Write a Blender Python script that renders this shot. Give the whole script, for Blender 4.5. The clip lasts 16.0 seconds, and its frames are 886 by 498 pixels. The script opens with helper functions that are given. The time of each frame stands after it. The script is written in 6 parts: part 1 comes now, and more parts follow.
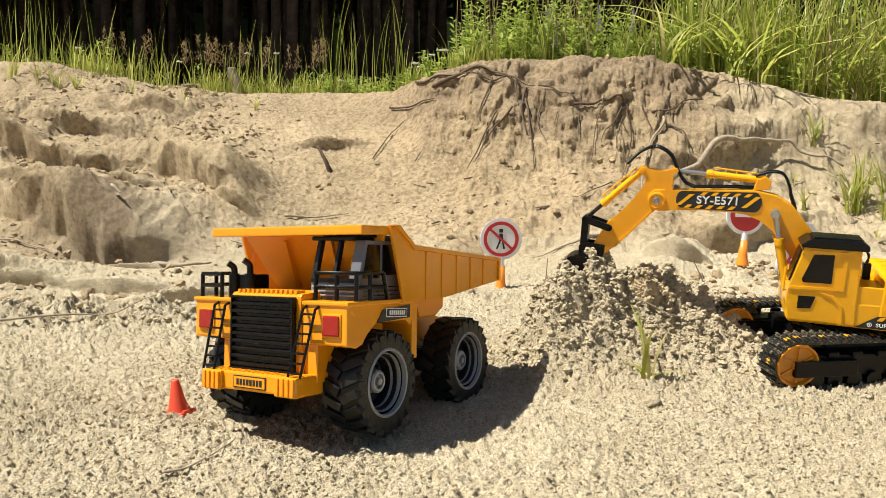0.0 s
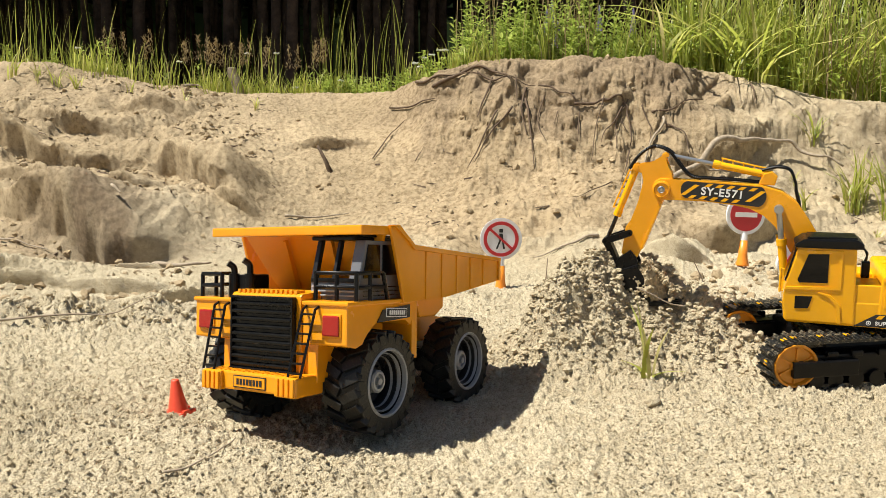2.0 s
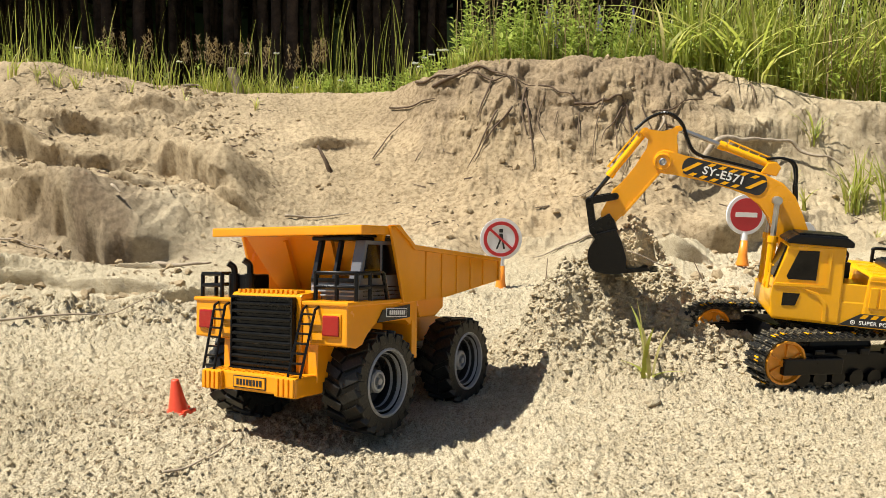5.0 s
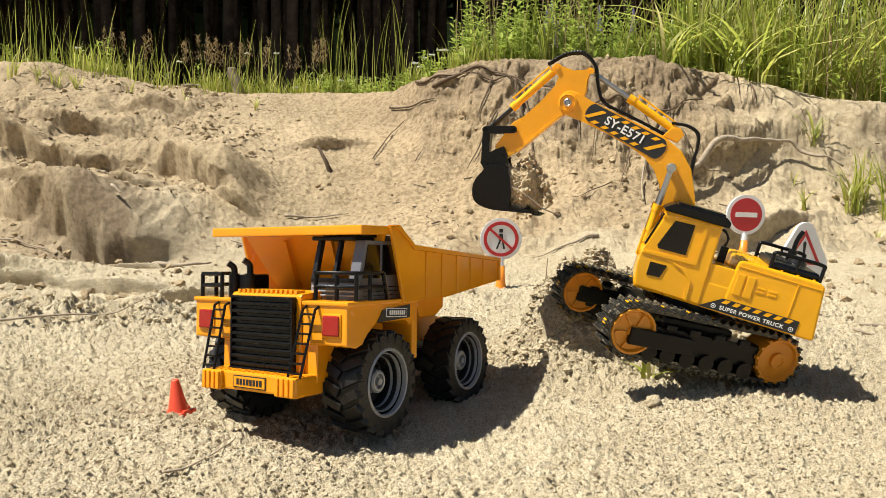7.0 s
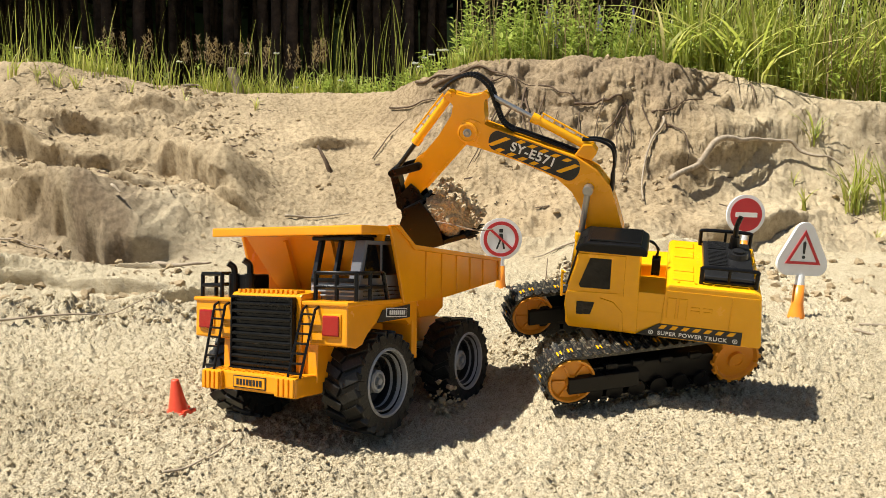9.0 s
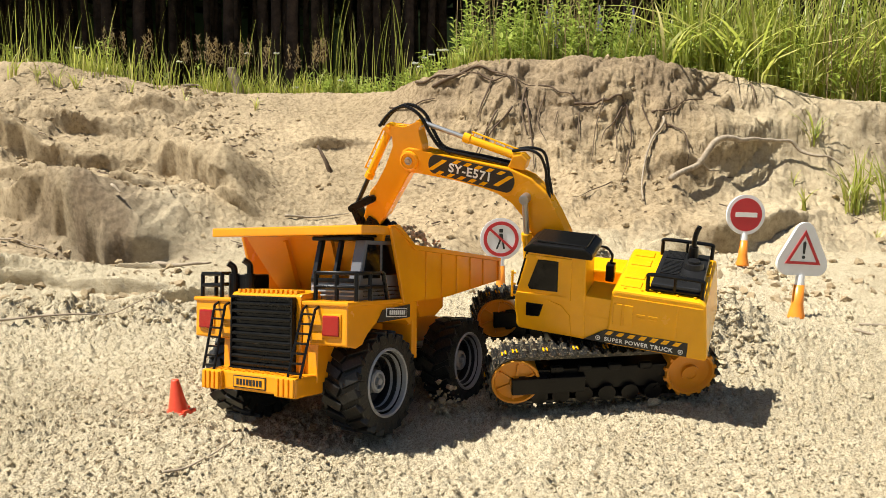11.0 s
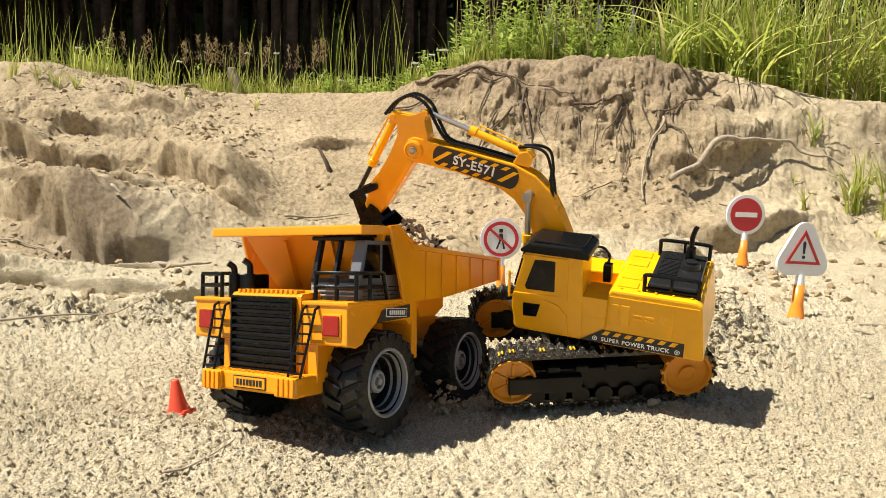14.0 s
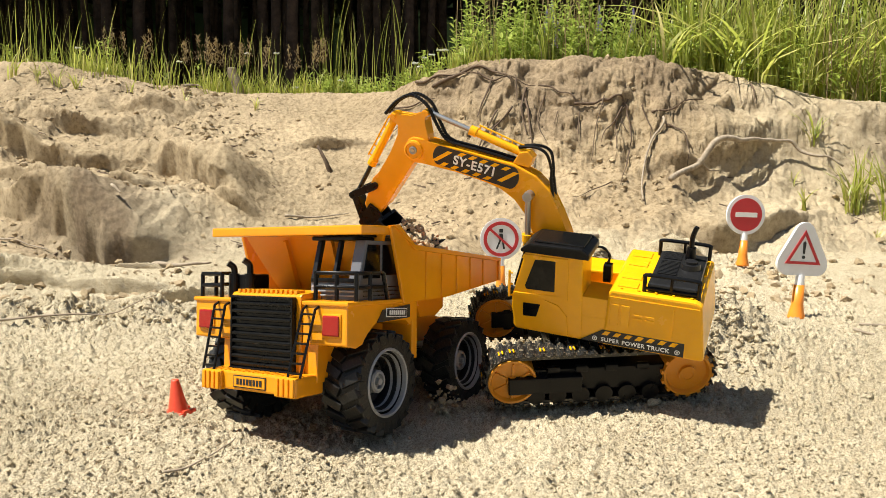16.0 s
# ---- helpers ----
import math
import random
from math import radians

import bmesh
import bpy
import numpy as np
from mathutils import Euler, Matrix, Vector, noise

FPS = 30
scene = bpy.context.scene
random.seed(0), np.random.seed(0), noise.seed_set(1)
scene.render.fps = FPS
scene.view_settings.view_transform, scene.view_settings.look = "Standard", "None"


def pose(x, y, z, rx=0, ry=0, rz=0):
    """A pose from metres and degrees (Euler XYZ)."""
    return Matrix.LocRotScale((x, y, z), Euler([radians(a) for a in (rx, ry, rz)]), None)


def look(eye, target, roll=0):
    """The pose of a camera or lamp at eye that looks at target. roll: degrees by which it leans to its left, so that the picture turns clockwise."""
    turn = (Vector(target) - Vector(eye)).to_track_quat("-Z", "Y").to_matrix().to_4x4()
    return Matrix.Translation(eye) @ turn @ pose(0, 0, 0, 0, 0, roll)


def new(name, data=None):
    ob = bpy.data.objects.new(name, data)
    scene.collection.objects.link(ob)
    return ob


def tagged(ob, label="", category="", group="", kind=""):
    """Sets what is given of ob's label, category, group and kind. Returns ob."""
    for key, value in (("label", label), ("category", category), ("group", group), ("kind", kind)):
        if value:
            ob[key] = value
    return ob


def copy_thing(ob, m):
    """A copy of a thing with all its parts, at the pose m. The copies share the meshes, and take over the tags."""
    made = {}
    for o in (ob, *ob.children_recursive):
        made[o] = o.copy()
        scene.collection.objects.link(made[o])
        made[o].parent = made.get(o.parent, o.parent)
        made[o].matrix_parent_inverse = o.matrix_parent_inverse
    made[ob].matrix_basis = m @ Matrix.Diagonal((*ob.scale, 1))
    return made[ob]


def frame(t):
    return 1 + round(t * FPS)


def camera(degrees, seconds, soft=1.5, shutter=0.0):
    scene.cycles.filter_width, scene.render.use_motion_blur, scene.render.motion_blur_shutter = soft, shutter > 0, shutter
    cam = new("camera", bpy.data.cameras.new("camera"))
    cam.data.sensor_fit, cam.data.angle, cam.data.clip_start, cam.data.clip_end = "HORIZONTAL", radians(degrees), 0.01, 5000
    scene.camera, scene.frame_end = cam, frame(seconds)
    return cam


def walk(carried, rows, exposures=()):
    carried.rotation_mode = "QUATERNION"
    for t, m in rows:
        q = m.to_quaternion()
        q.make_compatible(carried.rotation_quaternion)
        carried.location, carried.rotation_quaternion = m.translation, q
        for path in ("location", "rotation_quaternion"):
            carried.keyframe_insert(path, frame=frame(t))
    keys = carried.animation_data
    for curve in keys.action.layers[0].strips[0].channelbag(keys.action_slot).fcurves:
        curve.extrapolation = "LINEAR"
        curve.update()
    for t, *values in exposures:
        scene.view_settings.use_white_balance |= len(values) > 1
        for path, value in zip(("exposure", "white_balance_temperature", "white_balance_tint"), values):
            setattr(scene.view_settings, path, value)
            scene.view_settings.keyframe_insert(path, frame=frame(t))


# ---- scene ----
cam = camera(62.185, 16.0, soft=0.5)
CAM = look((0, 0, 0.275), (0, 1, 0.275 - math.tan(radians(5.0))))
walk(cam, [(0, CAM), (16.0, CAM)], [(0.0, 0.78), (4.0, 0.78), (9.0, 0.82), (12.0, 0.88), (16.0, 0.88)])

# ---- world and light ----
SUN_TO = Vector((-0.53, -0.10, 1.0)).normalized()
world = bpy.data.worlds.new("sky")
scene.world = world
world.use_nodes = True
wn = world.node_tree.nodes
sky = wn.new("ShaderNodeTexSky")
sky.sky_type, sky.sun_disc = "NISHITA", False
sky.sun_elevation = math.asin(SUN_TO.z)
sky.sun_rotation = math.atan2(SUN_TO.x, SUN_TO.y)
wn["Background"].inputs["Strength"].default_value = 0.050
world.node_tree.links.new(sky.outputs[0], wn["Background"].inputs["Color"])
sun = new("sun", bpy.data.lights.new("sun", "SUN"))
sun.data.energy, sun.data.angle, sun.data.color = 5.0, radians(0.55), (1.0, 0.97, 0.88)
sun.matrix_world = look(SUN_TO * 10, (0, 0, 0))


# ---- materials ----
def material(name, rough=0.5, metal=0.0, spec=0.5):
    m = bpy.data.materials.new(name)
    m.use_nodes = True
    b = m.node_tree.nodes["Principled BSDF"]
    b.inputs["Roughness"].default_value, b.inputs["Metallic"].default_value = rough, metal
    b.inputs["Specular IOR Level"].default_value = spec
    return m, m.node_tree.nodes, m.node_tree.links, b


def noise_tex(nodes, links, scale, detail=4.0, rough=0.6, coords="Object"):
    c = nodes.new("ShaderNodeTexCoord")
    n = nodes.new("ShaderNodeTexNoise")
    n.inputs["Scale"].default_value, n.inputs["Detail"].default_value, n.inputs["Roughness"].default_value = scale, detail, rough
    links.new(c.outputs[coords], n.inputs["Vector"])
    return n


def ramp(nodes, links, source, stops):
    r = nodes.new("ShaderNodeValToRGB")
    while len(r.color_ramp.elements) < len(stops):
        r.color_ramp.elements.new(0.5)
    for e, (p, c) in zip(r.color_ramp.elements, stops):
        e.position, e.color = p, (*c, 1)
    links.new(source, r.inputs["Fac"])
    return r


def mix(nodes, links, kind, fac, a, b):
    n = nodes.new("ShaderNodeMix")
    n.data_type, n.blend_type = "RGBA", kind
    n.inputs[0].default_value = fac
    links.new(a, n.inputs[6])
    links.new(b, n.inputs[7])
    return n.outputs[2]


def bumped(nodes, links, bsdf, layers):
    last = None
    for source, strength, dist in layers:
        b = nodes.new("ShaderNodeBump")
        b.inputs["Strength"].default_value, b.inputs["Distance"].default_value = strength, dist
        links.new(source, b.inputs["Height"])
        if last:
            links.new(last.outputs[0], b.inputs["Normal"])
        last = b
    links.new(last.outputs[0], bsdf.inputs["Normal"])


def plastic(name, color, rough=0.35, dust=0.25, spec=0.5, scale=60.0):
    """Moulded plastic with a thin uneven film of sand dust and fine scuffs."""
    m, n, l, b = material(name, rough, 0, spec)
    big = noise_tex(n, l, scale * 0.4, 5, 0.65)
    fine = noise_tex(n, l, scale * 9, 3, 0.7)
    k = [c * 0.88 for c in color]
    base = ramp(n, l, big.outputs["Fac"], [(0.3, k), (0.7, color)])
    dusty = n.new("ShaderNodeRGB")
    dusty.outputs[0].default_value = (0.5, 0.41, 0.26, 1)
    mask = ramp(n, l, fine.outputs["Fac"], [(0.52, (0, 0, 0)), (0.8, (dust, dust, dust))])
    mx = n.new("ShaderNodeMix")
    mx.data_type = "RGBA"
    l.new(mask.outputs[0], mx.inputs[0])
    l.new(base.outputs[0], mx.inputs[6])
    l.new(dusty.outputs[0], mx.inputs[7])
    l.new(mx.outputs[2], b.inputs["Base Color"])
    r = ramp(n, l, big.outputs["Fac"], [(0.3, (rough * 0.8,) * 3), (0.75, (min(1, rough * 1.5),) * 3)])
    l.new(r.outputs[0], b.inputs["Roughness"])
    bumped(n, l, b, [(fine.outputs["Fac"], 0.12, 0.0006)])
    return m


def sand_material(name, light, dark, damp=0.0):
    m, n, l, b = material(name, 0.95, 0, 0.15)
    big = noise_tex(n, l, 3.0, 6, 0.6)
    mid = noise_tex(n, l, 55.0, 5, 0.7)
    fine = noise_tex(n, l, 420.0, 3, 0.75)
    grain = noise_tex(n, l, 900.0, 3, 0.85)
    c1 = ramp(n, l, big.outputs["Fac"], [(0.3, dark), (0.62, light)])
    c2 = ramp(n, l, mid.outputs["Fac"], [(0.28, (0.74, 0.71, 0.66)), (0.6, (1, 1, 1))])
    c3 = ramp(n, l, grain.outputs["Fac"], [(0.34, (0.42, 0.38, 0.32)), (0.54, (1, 1, 1)), (0.8, (1.0, 0.97, 0.9))])
    out = mix(n, l, "MULTIPLY", 1.0, c1.outputs[0], c2.outputs[0])
    out = mix(n, l, "MULTIPLY", 0.8, out, c3.outputs[0])
    l.new(out, b.inputs["Base Color"])
    bumped(n, l, b, [(mid.outputs["Fac"], 0.35, 0.012), (fine.outputs["Fac"], 0.55, 0.004), (grain.outputs["Fac"], 0.4, 0.0012)])
    return m


def ground_material():
    """Pale dry sand; a dark band of topsoil under the turf of the bank; litter on the forest floor; the damp left
    hollow with its shade painted in.
    """
    m, n, l, b = material("sand_ground", 0.95, 0, 0.12)
    big = noise_tex(n, l, 2.2, 6, 0.62)
    mid = noise_tex(n, l, 55.0, 5, 0.7)
    fine = noise_tex(n, l, 330.0, 3, 0.75)
    grain = noise_tex(n, l, 620.0, 3, 0.85)
    c1 = ramp(n, l, big.outputs["Fac"], [(0.3, (0.52, 0.44, 0.30)), (0.62, (0.66, 0.57, 0.405))])
    c2 = ramp(n, l, mid.outputs["Fac"], [(0.28, (0.76, 0.73, 0.68)), (0.6, (1, 1, 1))])
    # dark specks: coloured grains, with the tiny shadows between crumbs painted in
    c3 = ramp(n, l, grain.outputs["Fac"], [(0.40, (0.30, 0.26, 0.20)), (0.50, (0.95, 0.94, 0.92)), (0.62, (1.0, 1.0, 1.0))])
    out = mix(n, l, "MULTIPLY", 1.0, c1.outputs[0], c2.outputs[0])
    out = mix(n, l, "MULTIPLY", 0.8, out, c3.outputs[0])
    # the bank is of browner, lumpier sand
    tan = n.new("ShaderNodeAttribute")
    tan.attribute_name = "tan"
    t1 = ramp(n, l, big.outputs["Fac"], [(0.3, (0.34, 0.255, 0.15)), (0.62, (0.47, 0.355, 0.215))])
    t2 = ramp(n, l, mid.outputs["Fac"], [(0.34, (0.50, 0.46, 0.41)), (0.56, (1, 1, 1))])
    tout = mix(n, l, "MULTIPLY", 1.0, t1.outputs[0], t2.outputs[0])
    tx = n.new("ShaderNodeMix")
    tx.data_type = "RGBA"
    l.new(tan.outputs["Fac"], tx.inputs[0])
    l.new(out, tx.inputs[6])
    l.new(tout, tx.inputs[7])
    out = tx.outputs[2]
    soil_shade = n.new("ShaderNodeAttribute")
    soil_shade.attribute_name = "soil_shade"
    humus_shade = ramp(n, l, mid.outputs["Fac"], [(0.3, (0.10, 0.07, 0.045)), (0.7, (0.30, 0.22, 0.14))])
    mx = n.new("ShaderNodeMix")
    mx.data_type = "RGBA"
    l.new(soil_shade.outputs["Fac"], mx.inputs[0])
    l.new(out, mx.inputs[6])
    l.new(humus_shade.outputs[0], mx.inputs[7])
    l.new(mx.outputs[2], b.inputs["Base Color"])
    coarse = noise_tex(n, l, 22.0, 6, 0.75)
    bumped(n, l, b, [(coarse.outputs["Fac"], 0.4, 0.03), (mid.outputs["Fac"], 0.5, 0.012), (fine.outputs["Fac"], 0.7, 0.004), (grain.outputs["Fac"], 0.6, 0.002)])
    return m


def island_material(name, stops, rough=0.6, spec=0.3, through_light=0.0):
    """Colour varied from leaf to leaf, with a soft vein of noise."""
    m, n, l, b = material(name, rough, 0, spec)
    g = n.new("ShaderNodeNewGeometry")
    c = ramp(n, l, g.outputs["Random Per Island"], stops)
    t = noise_tex(n, l, 30, 3)
    v = ramp(n, l, t.outputs["Fac"], [(0.3, (0.75, 0.75, 0.7)), (0.7, (1, 1, 1))])
    out = mix(n, l, "MULTIPLY", 1.0, c.outputs[0], v.outputs[0])
    l.new(out, b.inputs["Base Color"])
    if through_light:
        tr = n.new("ShaderNodeBsdfTranslucent")
        ms = n.new("ShaderNodeMixShader")
        ms.inputs[0].default_value = through_light
        l.new(out, tr.inputs["Color"])
        l.new(b.outputs[0], ms.inputs[1])
        l.new(tr.outputs[0], ms.inputs[2])
        l.new(ms.outputs[0], n["Material Output"].inputs["Surface"])
    return m


def bark_material(name, dark, light, scale):
    m, n, l, b = material(name, 0.9, 0, 0.2)
    a = noise_tex(n, l, scale, 6, 0.7)
    f = noise_tex(n, l, scale * 6, 3, 0.7)
    c = ramp(n, l, a.outputs["Fac"], [(0.3, dark), (0.7, light)])
    l.new(c.outputs[0], b.inputs["Base Color"])
    bumped(n, l, b, [(a.outputs["Fac"], 0.6, 0.2 / scale), (f.outputs["Fac"], 0.4, 0.05 / scale)])
    return m


YEL_T = plastic("orange_yellow_plastic", (0.82, 0.315, 0.006), 0.20, 0.07)
YEL_E = plastic("yellow_plastic", (0.88, 0.415, 0.004), 0.20, 0.05)
YEL_B = plastic("amber_plastic", (0.86, 0.36, 0.005), 0.22, 0.06)
BLACK = plastic("black_plastic", (0.004, 0.004, 0.0045), 0.28, 0.02, 0.22)
DARKG = plastic("dark_grey_plastic", (0.012, 0.012, 0.013), 0.28, 0.06, 0.35)
SILVER = plastic("grey_cab_plastic", (0.14, 0.14, 0.15), 0.20, 0.1)
RUBBER = plastic("black_rubber", (0.008, 0.008, 0.008), 0.42, 0.10, 0.4)
AMBER = plastic("amber_wheel_plastic", (0.66, 0.25, 0.012), 0.3, 0.15)
TREAD = plastic("dusty_track_rubber", (0.012, 0.012, 0.012), 0.30, 0.75, 0.5, 25.0)
RIMM = plastic("grey_rim_plastic", (0.33, 0.33, 0.33), 0.25, 0.08)
STEEL = material("cylinder_rod_steel", 0.3, 0.85)[0]
STEEL.node_tree.nodes["Principled BSDF"].inputs["Base Color"].default_value = (0.42, 0.42, 0.42, 1)
LAMP = plastic("red_lamp_plastic", (0.33, 0.010, 0.007), 0.2, 0.05)
RED = plastic("red_print", (0.50, 0.02, 0.025), 0.4, 0.05)
CONE = plastic("red_orange_cone_plastic", (0.80, 0.075, 0.03), 0.4, 0.12)
ORANGE = plastic("orange_post_plastic", (0.86, 0.27, 0.02), 0.35, 0.1)
WHITE = plastic("white_sign_plastic", (0.80, 0.79, 0.78), 0.35, 0.05)
PRINT = plastic("white_print", (0.80, 0.79, 0.76), 0.5, 0.05)
INK = plastic("black_print", (0.012, 0.012, 0.012), 0.45, 0.06)
SAND = ground_material()
CLOD = sand_material("loose_sand", (0.60, 0.51, 0.35), (0.46, 0.385, 0.26))
SAND_LUMP = sand_material("bank_sand", (0.47, 0.365, 0.225), (0.36, 0.275, 0.17))
DAMP = sand_material("damp_sand", (0.58, 0.47, 0.305), (0.44, 0.35, 0.225))
ROOT = bark_material("root_bark", (0.06, 0.04, 0.025), (0.16, 0.11, 0.075), 60)
DRYWOOD = bark_material("dry_stick", (0.20, 0.15, 0.10), (0.42, 0.35, 0.26), 70)
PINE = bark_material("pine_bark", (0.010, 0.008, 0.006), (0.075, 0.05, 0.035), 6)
GRASS = island_material("grass_blades", [(0.0, (0.26, 0.32, 0.05)), (0.5, (0.46, 0.50, 0.09)), (0.85, (0.62, 0.62, 0.16)), (1.0, (0.60, 0.52, 0.26))], 0.4, 0.5, 0.62)
HERB = island_material("herb_leaves", [(0.0, (0.22, 0.30, 0.05)), (0.6, (0.38, 0.46, 0.09)), (1.0, (0.50, 0.58, 0.15))], 0.4, 0.5, 0.55)
DRYGRASS = island_material("dry_grass_heads", [(0.0, (0.28, 0.20, 0.10)), (1.0, (0.42, 0.32, 0.17))], 0.7, 0.2, 0.2)
PETAL = island_material("flower_petals", [(0.0, (0.78, 0.78, 0.74)), (1.0, (0.85, 0.85, 0.82))], 0.6, 0.2, 0.2)
LUPIN = island_material("lupin_petals", [(0.0, (0.16, 0.13, 0.42)), (1.0, (0.34, 0.28, 0.60))], 0.6, 0.2, 0.2)
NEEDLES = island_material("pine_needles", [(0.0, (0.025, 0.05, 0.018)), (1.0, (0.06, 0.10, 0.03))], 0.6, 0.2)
def glass_material():
    m, n, l, b = material("dark_tinted_window", 0.08, 0, 0.3)
    b.inputs["Base Color"].default_value = (0.003, 0.003, 0.0035, 1)
    t = noise_tex(n, l, 120, 4, 0.7)
    r = ramp(n, l, t.outputs["Fac"], [(0.4, (0.05,) * 3), (0.8, (0.2,) * 3)])
    l.new(r.outputs[0], b.inputs["Roughness"])
    return m
GLASS = glass_material()


# ---- mesh helpers ----
def finish(name, me, mat, parent=None, label="", m=None, smooth=False):
    me.materials.append(mat)
    ob = new(name, me)
    if smooth:
        for p in me.polygons:
            p.use_smooth = True
    if parent:
        ob.parent = parent
    if m is not None:
        ob.matrix_basis = m
    if label:
        ob["label"] = label
    return ob


def part(name, bm, mat, parent=None, label="", m=None, smooth=False):
    me = bpy.data.meshes.new(name)
    bmesh.ops.recalc_face_normals(bm, faces=bm.faces)
    bm.to_mesh(me)
    bm.free()
    return finish(name, me, mat, parent, label, m, smooth)


def box(bm, x0, x1, y0, y1, z0, z1, bevel=0.0, m=None):
    """A box between two corners, with its edges rounded off."""
    t = Matrix.Translation(((x0 + x1) / 2, (y0 + y1) / 2, (z0 + z1) / 2)) @ Matrix.Diagonal((abs(x1 - x0), abs(y1 - y0), abs(z1 - z0), 1))
    g = bmesh.ops.create_cube(bm, size=1, matrix=(m @ t) if m else t)
    if bevel:
        edges = list({e for v in g["verts"] for e in v.link_edges})
        bmesh.ops.bevel(bm, geom=edges, offset=bevel, segments=2, affect="EDGES", profile=0.6)


def prism(bm, outline, y0, y1, bevel=0.0, m=None, plane="xz"):
    """An outline in the x-z plane (or x-y, y-z), drawn out between two depths."""
    def at(a, b, d):
        return {"xz": (a, d, b), "xy": (a, b, d), "yz": (d, a, b)}[plane]
    lo = [bm.verts.new(at(a, b, y0)) for a, b in outline]
    hi = [bm.verts.new(at(a, b, y1)) for a, b in outline]
    n = len(outline)
    bm.faces.new(lo)
    bm.faces.new(hi)
    for i in range(n):
        bm.faces.new((lo[i], lo[(i + 1) % n], hi[(i + 1) % n], hi[i]))
    if m is not None:
        bmesh.ops.transform(bm, matrix=m, verts=lo + hi)
    if bevel:
        edges = list({e for v in lo + hi for e in v.link_edges})
        bmesh.ops.bevel(bm, geom=edges, offset=bevel, segments=2, affect="EDGES", profile=0.6)


def lathe(bm, profile, n=40, m=None):
    """A ring turned about the y axis from (radius, y) pairs."""
    rings = []
    for r, y in profile:
        if r < 1e-6:
            rings.append([bm.verts.new((0, y, 0))])
        else:
            rings.append([bm.verts.new((r * math.cos(2 * math.pi * i / n), y, r * math.sin(2 * math.pi * i / n))) for i in range(n)])
    for a, b in zip(rings, rings[1:]):
        for i in range(n):
            j = (i + 1) % n
            vs = [a[i % len(a)], a[j % len(a)], b[j % len(b)], b[i % len(b)]]
            vs = list(dict.fromkeys(vs))
            if len(vs) > 2:
                bm.faces.new(vs)
    if m is not None:
        bmesh.ops.transform(bm, matrix=m, verts=[v for r in rings for v in r])


def rod(bm, a, b, r, r2=None, n=10):
    """A round bar from a to b."""
    a, b = Vector(a), Vector(b)
    q = (b - a).to_track_quat("Z", "Y").to_matrix().to_4x4()
    bmesh.ops.create_cone(bm, cap_ends=True, segments=n, radius1=r, radius2=r if r2 is None else r2, depth=(b - a).length, matrix=Matrix.Translation((a + b) / 2) @ q)


def spline(points, steps):
    """Catmull-Rom points along a line."""
    p = [Vector(q) for q in points]
    p = [2 * p[0] - p[1]] + p + [2 * p[-1] - p[-2]]
    out = []
    for i in range(1, len(p) - 2):
        for k in range(steps):
            t = k / steps
            a, b, c, d = p[i - 1:i + 3]
            out.append(0.5 * (2 * b + (c - a) * t + (2 * a - 5 * b + 4 * c - d) * t * t + (3 * b - a - 3 * c + d) * t ** 3))
    out.append(p[-2])
    return out


def tube(bm, pts, radius, n=8):
    """A bent bar through pts; radius is a number or a function of 0..1."""
    rings = []
    for i, p in enumerate(pts):
        d = (pts[min(i + 1, len(pts) - 1)] - pts[max(i - 1, 0)]).normalized()
        side = d.cross(Vector((0.13, 0.97, 0.2))).normalized()
        up = side.cross(d)
        r = radius(i / (len(pts) - 1)) if callable(radius) else radius
        rings.append([bm.verts.new(p + r * (math.cos(2 * math.pi * k / n) * side + math.sin(2 * math.pi * k / n) * up)) for k in range(n)])
    for a, b in zip(rings, rings[1:]):
        for k in range(n):
            bm.faces.new((a[k], a[(k + 1) % n], b[(k + 1) % n], b[k]))
    bm.faces.new(rings[0])
    bm.faces.new(rings[-1])


def lettering(name, body, size, mat, parent, m, spacing=1.0, bold=0.0):
    cu = bpy.data.curves.new(name, "FONT")
    cu.body, cu.size, cu.align_x, cu.align_y = body, size, "CENTER", "CENTER"
    cu.extrude, cu.offset, cu.space_character = 0.0003, bold, spacing
    tmp = bpy.data.objects.new("tmp", cu)
    scene.collection.objects.link(tmp)
    me = bpy.data.meshes.new_from_object(tmp.evaluated_get(bpy.context.evaluated_depsgraph_get()))
    bpy.data.objects.remove(tmp)
    return finish(name, me, mat, parent, "", m)


def thing(name, label, category, m=None, group=""):
    ob = new(name)
    ob.empty_display_size = 0.02
    if m is not None:
        ob.matrix_basis = m
    return tagged(ob, label, category, group)


# ---- the ground ----
def lattice(ix, iy, seed):
    h = (ix * 374761393 + iy * 668265263 + seed * 1442695041) & 0xFFFFFFFF
    h = ((h ^ (h >> 13)) * 1274126177) & 0xFFFFFFFF
    return ((h ^ (h >> 16)) & 0xFFFF) / 65535.0 * 2 - 1


def value_noise(x, y, seed):
    ix, iy = np.floor(x).astype(np.int64), np.floor(y).astype(np.int64)
    fx, fy = x - ix, y - iy
    fx, fy = fx * fx * fx * (fx * (fx * 6 - 15) + 10), fy * fy * fy * (fy * (fy * 6 - 15) + 10)
    a, b = lattice(ix, iy, seed), lattice(ix + 1, iy, seed)
    c, d = lattice(ix, iy + 1, seed), lattice(ix + 1, iy + 1, seed)
    return (a + (b - a) * fx) * (1 - fy) + (c + (d - c) * fx) * fy


